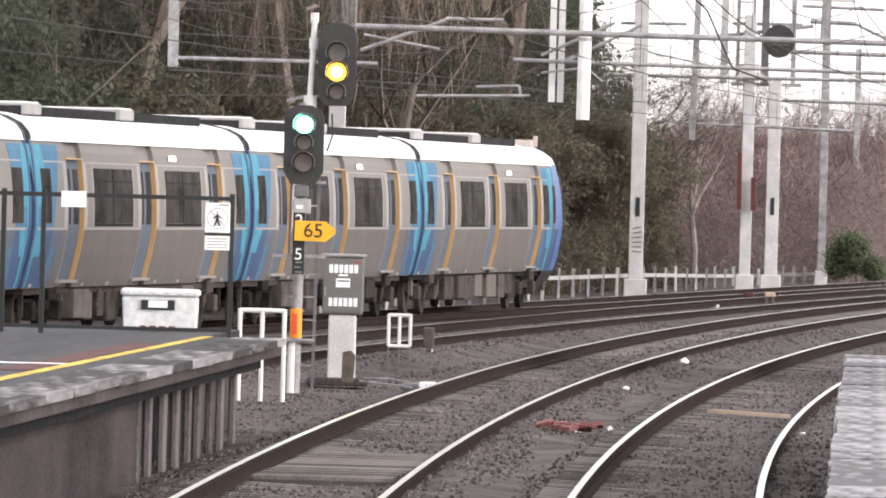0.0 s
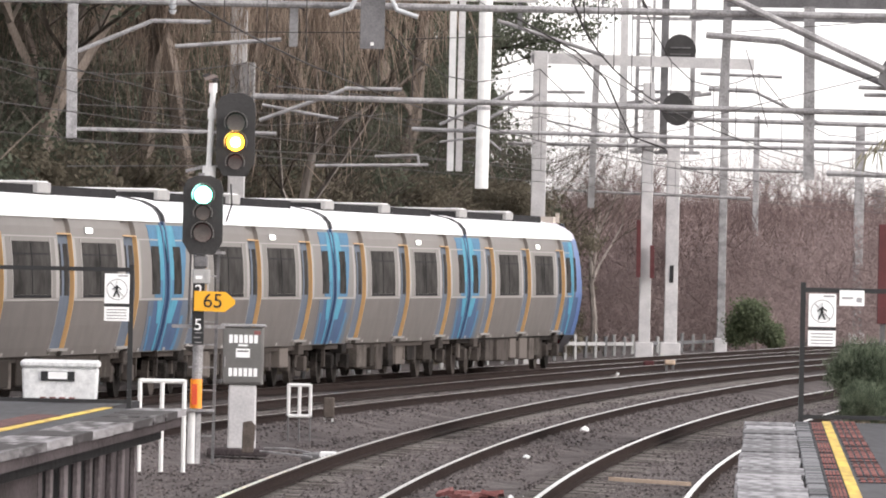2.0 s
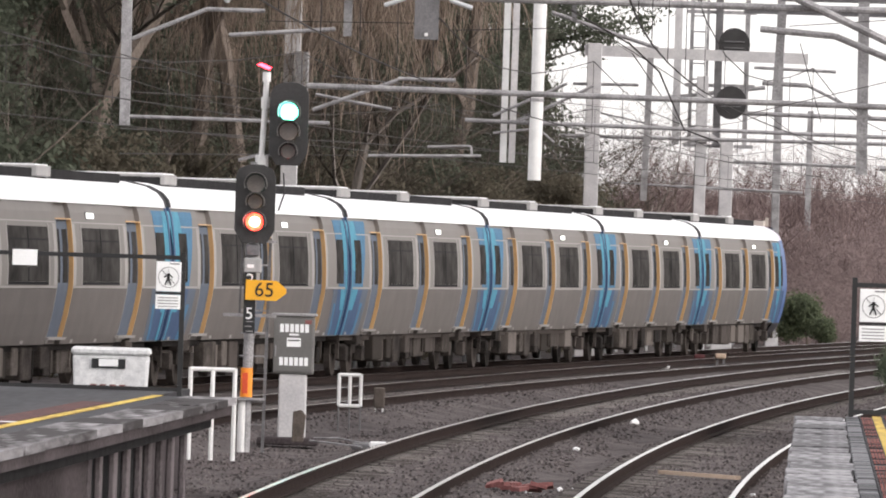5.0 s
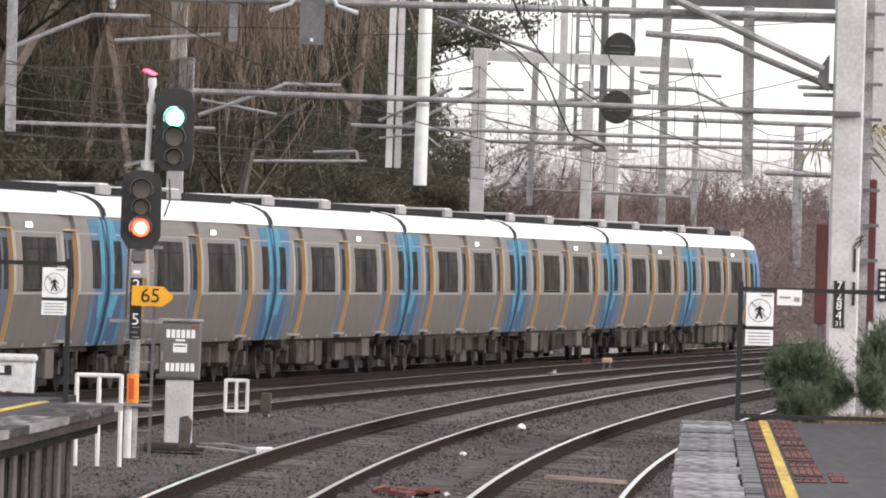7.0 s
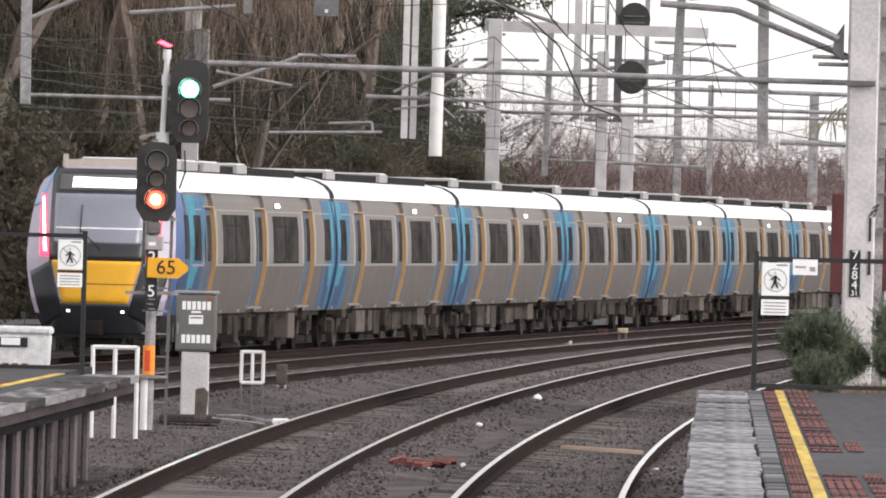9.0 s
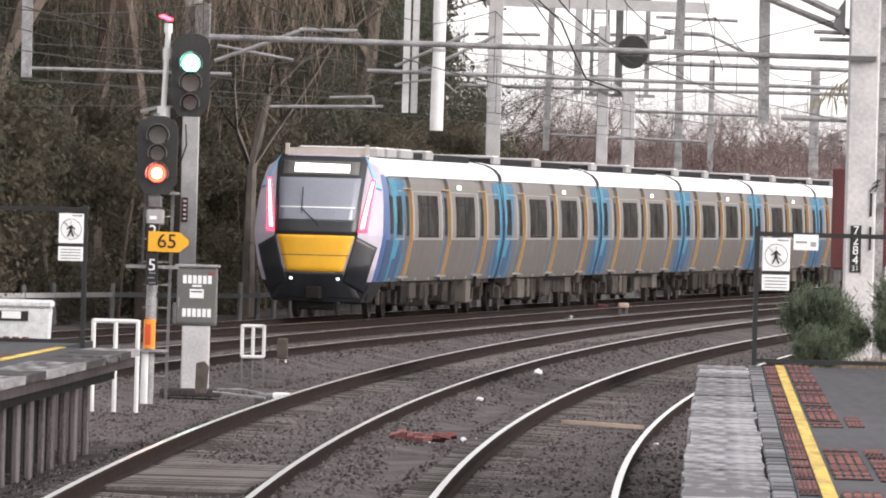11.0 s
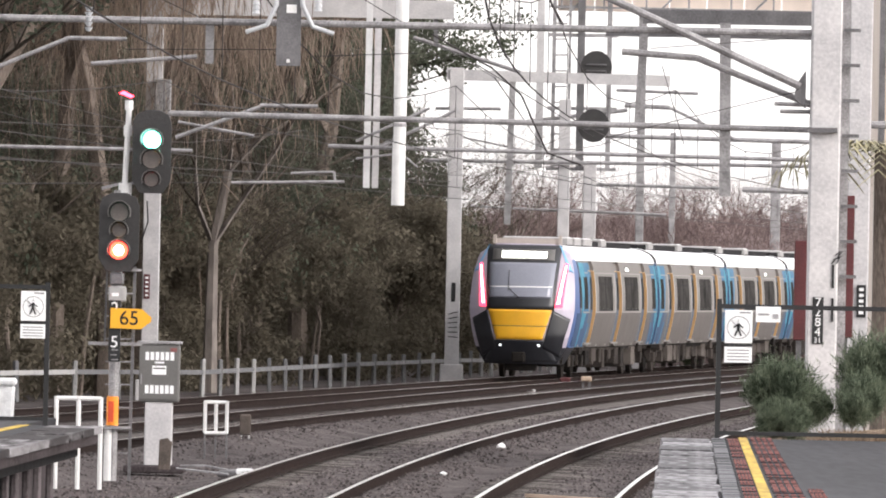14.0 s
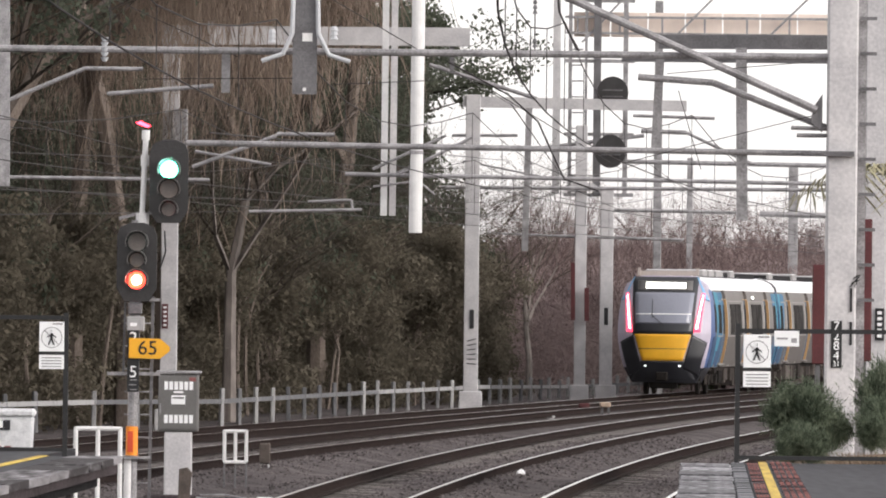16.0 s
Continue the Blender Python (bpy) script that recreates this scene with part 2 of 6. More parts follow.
# ---- builders ----
def mesh_object(name, bm, material, parent=None, label="", smooth=False, bevel=0.0):
    if bevel:
        bmesh.ops.bevel(bm, geom=list(bm.edges), offset=bevel, segments=1, affect="EDGES", clamp_overlap=True)
    me = bpy.data.meshes.new(name)
    bm.to_mesh(me)
    bm.free()
    for mm in (material if isinstance(material, (list, tuple)) else [material]):
        me.materials.append(mm)
    if smooth:
        for p in me.polygons:
            p.use_smooth = True
    ob = new(name, me)
    ob.parent = parent
    if label:
        tagged(ob, label)
    return ob


def part(name, bm, material, parent, label="", **kw):
    return mesh_object(name, bm, material, parent, label, **kw)


def empty(name, m, label, category, group="", kind=""):
    ob = new(name)
    ob.matrix_world = m
    return tagged(ob, label, category, group, kind)


def boxes(*specs):
    """Boxes (cx, cy, cz, sx, sy, sz) in one bmesh."""
    bm = bmesh.new()
    for cx, cy, cz, sx, sy, sz in specs:
        bmesh.ops.create_cube(bm, size=1, matrix=Matrix.Translation((cx, cy, cz)) @ Matrix.Diagonal((sx, sy, sz, 1)))
    return bm


def rods(*specs, sides=8):
    """Round bars (p0, p1, radius) in one bmesh."""
    bm = bmesh.new()
    for p0, p1, r in specs:
        a, b = Vector(p0), Vector(p1)
        d = b - a
        m = Matrix.Translation((a + b) / 2) @ d.to_track_quat("Z", "Y").to_matrix().to_4x4()
        bmesh.ops.create_cone(bm, cap_ends=True, segments=sides, radius1=r, radius2=r, depth=d.length, matrix=m)
    return bm


def bars(*specs):
    """Square bars (p0, p1, width, height) in one bmesh."""
    bm = bmesh.new()
    for p0, p1, w, h in specs:
        a, b = Vector(p0), Vector(p1)
        d = b - a
        m = Matrix.Translation((a + b) / 2) @ d.to_track_quat("Z", "Y").to_matrix().to_4x4() @ Matrix.Diagonal((w, h, d.length, 1))
        bmesh.ops.create_cube(bm, size=1, matrix=m)
    return bm


def prism(poly, y0, y1):
    """A flat outline in x and z, drawn out from y0 to y1."""
    bm = bmesh.new()
    a = [bm.verts.new((x, y0, z)) for x, z in poly]
    b = [bm.verts.new((x, y1, z)) for x, z in poly]
    n = len(poly)
    bm.faces.new(a)
    bm.faces.new(b[::-1])
    for i in range(n):
        bm.faces.new((a[i], b[i], b[(i + 1) % n], a[(i + 1) % n]))
    bmesh.ops.recalc_face_normals(bm, faces=list(bm.faces))
    return bm


def soup(name, verts, faces, material, parent=None, label=""):
    me = bpy.data.meshes.new(name)
    me.from_pydata(verts, [], faces)
    for mm in (material if isinstance(material, (list, tuple)) else [material]):
        me.materials.append(mm)
    ob = new(name, me)
    ob.parent = parent
    if label:
        tagged(ob, label)
    return ob


def lettering(text, size, material, m, parent, name="lettering"):
    cu = bpy.data.curves.new(name, "FONT")
    cu.body, cu.size, cu.align_x, cu.align_y, cu.extrude = text, size, "CENTER", "CENTER", 0.002
    tmp = bpy.data.objects.new(name, cu)
    scene.collection.objects.link(tmp)
    me = bpy.data.meshes.new_from_object(tmp.evaluated_get(bpy.context.evaluated_depsgraph_get()))
    bpy.data.objects.remove(tmp)
    me.materials.clear()
    me.materials.append(material)
    ob = new(name, me)
    ob.parent = parent
    ob.matrix_local = m @ pose(0, 0, 0, 90, 0, 0)
    return ob


# ---- plan of the tracks: lateral place x of a centre line at distance y ----
def track_a(y):
    q = y - 220
    return 4.455 + 0.0937 * q + 0.000296 * q * q


def track_b(y):
    q = y - 220
    return 8.93 + 0.1048 * q + 0.000319 * q * q


def track_c(y):
    q = y - 220
    return 0.30 + 0.1087 * q + 0.000142 * q * q


def track_d(y):
    q = y - 240
    return -0.92 + 0.1264 * q + 0.000022 * max(0.0, q) ** 2


TRACKS = (track_a, track_b, track_c, track_d)


def heading(f, y):
    return math.atan(f(y + 0.5) - f(y - 0.5))


# ---- ground ----
def ground_height(x, y):
    d = min(abs(x - f(y)) for f in TRACKS) if 40 < y < 480 else 9.0
    bank = -0.17 if d < 1.35 else -0.17 - 0.2 * min(1.0, (d - 1.35) / 0.8)
    return bank + 0.05 * noise.noise((x * 0.9, y * 0.35, 0)) * (0.4 if d < 1.35 else 1.0)


def build_ground():
    xs = np.concatenate([-np.geomspace(3000, 26, 14), np.arange(-25, 45, 0.55), np.geomspace(46, 3000, 14)])
    ys = np.concatenate([-np.geomspace(2000, 20, 8), np.arange(-10, 60, 10), np.arange(60, 330, 1.6), np.geomspace(331, 4800, 26)])
    verts = [(x, y, ground_height(x, y)) for y in ys for x in xs]
    w = len(xs)
    faces = [(j * w + i, j * w + i + 1, (j + 1) * w + i + 1, (j + 1) * w + i) for j in range(len(ys) - 1) for i in range(w - 1)]
    tagged(soup("ground", verts, faces, BALLAST), "grey brown ballast and dirt under the tracks", "ground", kind="structure")
    # loose stones
    rng = np.random.default_rng(4)
    n = 120000
    y = 68 + 150 * rng.random(n) ** 1.6
    x = -8 + 20 * rng.random(n) + (y - 110) * 0.05
    base = np.array([(1, 0, 0), (-0.5, 0.87, 0), (-0.5, -0.87, 0), (0, 0, 0.8), (0.1, 0.1, -0.6)])
    tris = np.array([(0, 1, 3), (1, 2, 3), (2, 0, 3), (1, 0, 4), (2, 1, 4), (0, 2, 4)])
    vs, fs = [], []
    for k in range(n):
        s = rng.uniform(0.014, 0.04)
        a = rng.uniform(0, 6.28)
        c, si = math.cos(a), math.sin(a)
        p = base * s * rng.uniform(0.6, 1.3, (1, 3))
        px, py = float(x[k]), float(y[k])
        z = ground_height(px, py)
        vs.append(np.stack([px + c * p[:, 0] - si * p[:, 1], py + si * p[:, 0] + c * p[:, 1], z + p[:, 2]], 1))
        fs.append(tris + 5 * k)
    tagged(soup("ballast_stones", np.concatenate(vs).tolist(), np.concatenate(fs).tolist(), STONE), "loose grey and brown ballast stones", "ballast", kind="stuff")


RAIL_PROFILE = [(-0.035, 0.0), (0.035, 0.0), (0.037, -0.035), (0.01, -0.05), (0.01, -0.135), (0.072, -0.15), (0.072, -0.165), (-0.072, -0.165), (-0.072, -0.15), (-0.01, -0.135), (-0.01, -0.05), (-0.037, -0.035)]


def build_track(index, f, y0, y1, cant, near):
    track = empty("railway_track", pose(0, 0, 0), "broad gauge track with polished steel rails on concrete sleepers", "railway track", "tracks", "structure")
    ys = np.arange(y0, y1, 3.0)
    for side in (-1, 1):
        vs, fs, n = [], [], len(RAIL_PROFILE)
        for y in ys:
            h = heading(f, y)
            cx, cy = f(y) + side * 0.835 * math.cos(h), y - side * 0.835 * math.sin(h)
            for px, pz in RAIL_PROFILE:
                vs.append((cx + px * math.cos(h), cy - px * math.sin(h), pz - side * cant / 2 + 0.01))
        for j in range(len(ys) - 1):
            for i in range(n):
                fs.append((j * n + i, j * n + (i + 1) % n, (j + 1) * n + (i + 1) % n, (j + 1) * n + i))
        rail = soup("rail", vs, fs, [RAIL_SIDE, RAIL_TOP], track, "steel rail with a polished running surface")
        for p in rail.data.polygons:
            p.material_index = 1 if p.index % n == 0 else 0
    rest, k = bmesh.new(), 0
    me = None
    y = y0 + 0.3
    while y < y1 - 1:
        h = heading(f, y)
        m = Matrix.Translation((f(y), y, -0.246)) @ pose(0, 0, 0, 0, 0, -math.degrees(h)) @ pose(0, 0, 0, 0, math.degrees(cant / 1.67) * 1.0, 0)
        if near and 76 < y < 170:
            if me is None:
                ob = part("sleeper", boxes((0, 0, 0, 2.6, 0.23, 0.13)), SLEEPER, track)
                me = ob.data
            else:
                ob = new("sleeper", me)
                ob.parent = track
            ob.matrix_local = m
        elif y < 260:
            bmesh.ops.create_cube(rest, size=1, matrix=m @ Matrix.Diagonal((2.6, 0.23, 0.13, 1)))
        y += 0.66
    tagged(part("sleepers", rest, SLEEPER, track), kind="stuff")
    return track


# ---- platforms ----
def right_edge(y):
    return 2.57 + 0.0275 * (y - 100.6)


def left_edge(y):
    return -3.86 + 0.0275 * (y - 112)


def strip(f, x0, x1, y0, y1, z0, z1, step=4.0):
    """A slab that follows an edge line f, from x0 to x1 beside it."""
    bm = bmesh.new()
    n = max(1, int((y1 - y0) / step))
    rows = []
    for j in range(n + 1):
        y = y0 + (y1 - y0) * j / n
        rows.append([bm.verts.new((f(y) + x, y, z)) for x, z in ((x0, z0), (x1, z0), (x1, z1), (x0, z1))])
    for a, b in zip(rows, rows[1:]):
        for i in range(4):
            bm.faces.new((a[i], a[(i + 1) % 4], b[(i + 1) % 4], b[i]))
    bm.faces.new(rows[0][::-1])
    bm.faces.new(rows[-1])
    bmesh.ops.recalc_face_normals(bm, faces=list(bm.faces))
    return bm


def chipped_slab(rng, w, ln, thick, chip):
    """A flagstone with broken edges, its top at z = 0, from x = 0 to w and y = 0 to ln."""
    ring = []
    for (ax, ay), (bx, by), n in (((0, 0), (w, 0), 3), ((w, 0), (w, ln), 5), ((w, ln), (0, ln), 3), ((0, ln), (0, 0), 6)):
        for k in range(n):
            u = k / n
            x, y = ax + (bx - ax) * u, ay + (by - ay) * u
            ring.append((x + (w / 2 - x) / w * 2 * rng.uniform(0, chip), y + (ln / 2 - y) / ln * 2 * rng.uniform(0, chip * 2)))
    bm = bmesh.new()
    top = [bm.verts.new((x, y, rng.uniform(-0.004, 0.0))) for x, y in ring]
    low = [bm.verts.new((x, y, -thick)) for x, y in ring]
    bm.faces.new(top)
    bm.faces.new(low[::-1])
    for i in range(len(ring)):
        bm.faces.new((top[i - 1], low[i - 1], low[i], top[i]))
    bmesh.ops.recalc_face_normals(bm, faces=list(bm.faces))
    return bm


def build_right_platform():
    top, end = 1.1, 102.2
    plat = empty("platform_right", pose(0, 0, 0), "station platform with wet asphalt and worn stone coping", "platform", kind="structure")
    part("deck", strip(right_edge, 0.7, 14, -8, end, 0.95, top), ASPHALT, plat, "dark wet asphalt surface")
    part("retaining_wall", strip(right_edge, 0.12, 14, -8, end - 0.1, -0.4, 0.93), WALL_BROWN, plat, "dark stained concrete wall")
    rng = random.Random(3)
    y, me = 40.0, {}
    part("coping_bed", strip(right_edge, 0.0, 0.69, -8, 40, 0.93, top), COPING, plat)
    while y < end - 0.2:
        ln = min(rng.choice((1.5, 2.0, 2.6)), end - y)
        ob = part("coping_slab", chipped_slab(rng, 0.54, ln - 0.03, 0.15, 0.022), COPING, plat)
        ob.matrix_local = pose(right_edge(y) + rng.uniform(-0.02, 0.02), y, top + rng.uniform(-0.004, 0.012), rng.uniform(-0.12, 0.12), rng.uniform(-0.5, 0.5), -1.58)
        y += ln
    part("coping_bed", strip(right_edge, 0.05, 0.69, 40, end - 0.15, 0.93, top - 0.05), WALL_BROWN, plat)
    y, me = 44.0, None
    while y < end - 0.3:
        if me is None:
            ob = part("sett", boxes((0.08, 0.24, -0.04, 0.15, 0.46, 0.1)), SETT, plat, bevel=0.012)
            me = ob.data
        else:
            ob = new("sett", me)
            ob.parent = plat
        ob.matrix_local = pose(right_edge(y) + 0.54, y, top - 0.005 + rng.uniform(-0.004, 0.006), 0, 0, -1.6)
        y += 0.49
    part("yellow_line", strip(right_edge, 0.84, 0.93, 40, end - 0.1, top + 0.011, top + 0.016, 2), YELLOW_LINE, plat, "worn yellow safety line")
    # tactile tiles in patches
    bm = boxes((0, 0, 0, 0.29, 0.29, 0.012))
    for i in range(4):
        for j in range(4):
            bmesh.ops.create_cube(bm, size=1, matrix=Matrix.Translation((-0.105 + 0.07 * i, -0.105 + 0.07 * j, 0.01)) @ Matrix.Diagonal((0.045, 0.04, 0.012, 1)))
    tile = None
    y, row = 52.0, 0
    while y < end - 0.2:
        for c, x in enumerate((0.77, 1.08, 1.31)):
            gap = 66 < y < 73 or 56 < y < 58
            if (c and gap) or (c == 2 and not (58 < y < 66 or 73 < y < 77)) or rng.random() < (0.5 if c == 0 else 0.38):
                continue
            if tile is None:
                ob = part("tactile_tile", bm, [TACTILE, ASPHALT], plat)
                for p in ob.data.polygons:
                    p.material_index = 1 if p.index < 6 else 0
                tile = ob.data
            else:
                ob = new("tactile_tile", tile)
                ob.parent = plat
            ob.matrix_local = pose(right_edge(y) + x, y, top + 0.004, 0, 0, -1.6) @ Matrix.Diagonal((0.42 if c == 0 else (0.85 if c == 1 else 0.45), 0.86, 1, 1))
        y += 0.3
        row += 1
    return plat


def build_left_platform():
    top, end = 0.92, 113.2
    plat = empty("platform_left", pose(0, 0, 0), "old station platform with worn coping and overhanging edge", "platform", kind="structure")
    part("deck", strip(left_edge, -9, -0.62, 40, end, 0.72, top), ASPHALT, plat, "grey asphalt surface")
    part("retaining_wall", strip(left_edge, -8.9, -0.55, 40, 97, -0.45, 0.7), WALL_BROWN, plat, "brown stained concrete wall")
    part("back_fill", strip(left_edge, -8.9, -1.0, 97, end - 0.6, -0.45, 0.7), WALL_BROWN, plat)
    part("edge_beam", strip(left_edge, -0.6, -0.07, 40, end, 0.72, 0.84), WALL_BROWN, plat, "dark weathered edge beam")
    # dark band painting the shadow gap below the overhanging edge
    part("bearer", strip(left_edge, -0.6, -0.3, 40, end - 0.2, 0.56, 0.718), ROOF_AND_SHADE_DARK, plat)
    rng = random.Random(5)
    y = 62.0
    while y < end - 0.2:
        ln = min(rng.choice((2.2, 2.8, 3.4)), end - y)
        ob = part("coping_slab", chipped_slab(rng, 0.62, ln - 0.015, 0.085, 0.014), COPING_OLD, plat)
        ob.matrix_local = pose(left_edge(y) - 0.62 + rng.uniform(-0.006, 0.008), y, top + rng.uniform(-0.002, 0.012), rng.uniform(-0.08, 0.08), rng.uniform(-0.5, 0.5), -1.57)
        y += ln
    part("yellow_line", strip(left_edge, -1.0, -0.88, 60, end - 0.4, top + 0.004, top + 0.012, 2), YELLOW_LINE, plat, "yellow safety line")
    part("tactile_strip", strip(left_edge, -1.4, -1.06, 90, 107, top + 0.003, top + 0.009, 2), TACTILE, plat, "red tactile paving")
    part("white_mark", boxes((-6.0, 93.6, top + 0.008, 1.3, 0.35, 0.006)), SIGN_WHITE, plat)
    # dark sheet that puts the recess's shade behind the posts
    part("recess_wall", strip(left_edge, -1.02, -0.98, 97, end - 0.6, -0.45, 0.7), ROOF_AND_SHADE_DARK, plat)
    part("rear_deck", strip(left_edge, -9, -1.0, end, 119.5, 0.7, top - 0.004), ASPHALT, plat)
    part("rear_wall", strip(left_edge, -8.9, -1.1, end, 119.4, -0.45, 0.69), WALL_BROWN, plat)
    y, me = 97.3, None
    while y < end - 0.6:
        if me is None:
            ob = part("wall_plank", boxes((0, 0, 0.28, 0.075, 0.32, 1.1)), POST_GREY, plat, "upright brown concrete wall post", bevel=0.015)
            me = ob.data
        else:
            ob = new("wall_plank", me)
            ob.parent = plat
        ob.matrix_local = pose(left_edge(y) - 0.58 - rng.uniform(0, 0.03), y + 0.2, -0.2 + rng.uniform(-0.05, 0.03), 0, 0, -1.5 + rng.uniform(-2, 2))
        y += 1.85
    return plat


# ---- the train ----
PROFILE = [(1.30, 0.90), (1.35, 1.06), (1.44, 1.45), (1.50, 1.80), (1.52, 1.97), (1.52, 2.25), (1.50, 2.65), (1.46, 3.0), (1.42, 3.25), (1.36, 3.44)]


def half_width(z):
    for (x0, z0), (x1, z1) in zip(PROFILE, PROFILE[1:]):
        if z <= z1:
            return x0 + (x1 - x0) * (z - z0) / (z1 - z0)
    return PROFILE[-1][0]


def side_sheet(y0, y1, z0, z1, out, thick=0.02, side=1, skew=0.0):
    """A sheet that follows the bulged side of the car; skew slants its ends by metres per metre of height."""
    zs = sorted({z0, z1, *(z for _, z in PROFILE if z0 < z < z1)})
    bm = bmesh.new()
    cols = []
    for z in zs:
        sh = skew * (z - z0)
        w = half_width(z) + out
        cols.append([bm.verts.new((side * x, y, z)) for x, y in ((w, y0 + sh), (w, y1 + sh), (w - thick, y1 + sh), (w - thick, y0 + sh))])
    for a, b in zip(cols, cols[1:]):
        for i in range(4):
            bm.faces.new((a[i], a[(i + 1) % 4], b[(i + 1) % 4], b[i]))
    bm.faces.new(cols[0])
    bm.faces.new(cols[-1][::-1])
    bmesh.ops.recalc_face_normals(bm, faces=list(bm.faces))
    return bm


def loft(sections):
    """A closed skin through equal rings of points."""
    bm = bmesh.new()
    rings = [[bm.verts.new(p) for p in s] for s in sections]
    n = len(rings[0])
    for a, b in zip(rings, rings[1:]):
        for i in range(n):
            bm.faces.new((a[i], a[(i + 1) % n], b[(i + 1) % n], b[i]))
    bm.faces.new(rings[0][::-1])
    bm.faces.new(rings[-1])
    bmesh.ops.recalc_face_normals(bm, faces=list(bm.faces))
    return bm


ROOF = [(1.40, 3.42), (1.36, 3.56), (1.24, 3.70), (1.0, 3.82), (0.6, 3.90), (0.0, 3.93)]


def roof_ring(y, k=1.0, drop=0.0):
    pts = [(x * k, y, z - drop) for x, z in ROOF] + [(-x * k, y, z - drop) for x, z in ROOF[-2::-1]]
    return pts


def bogie(car, y):
    b = part("bogie", boxes((0.98, y, 0.6, 0.16, 2.9, 0.22), (-0.98, y, 0.6, 0.16, 2.9, 0.22), (0, y, 0.62, 1.9, 0.5, 0.24),
                            (1.12, y - 1.2, 0.5, 0.2, 0.35, 0.32), (1.12, y + 1.2, 0.5, 0.2, 0.35, 0.32), (1.15, y, 0.82, 0.3, 0.7, 0.25)), T_UNDER, car, "grimy steel bogie frame", bevel=0.02)
    for dy in (-1.2, 1.2):
        for x in (-0.84, 0.84):
            bm = rods(((x - 0.065, y + dy, 0.46), (x + 0.065, y + dy, 0.46), 0.45), sides=20)
            part("wheel", bm, T_UNDER, b, "steel wheel", smooth=False)
    return b


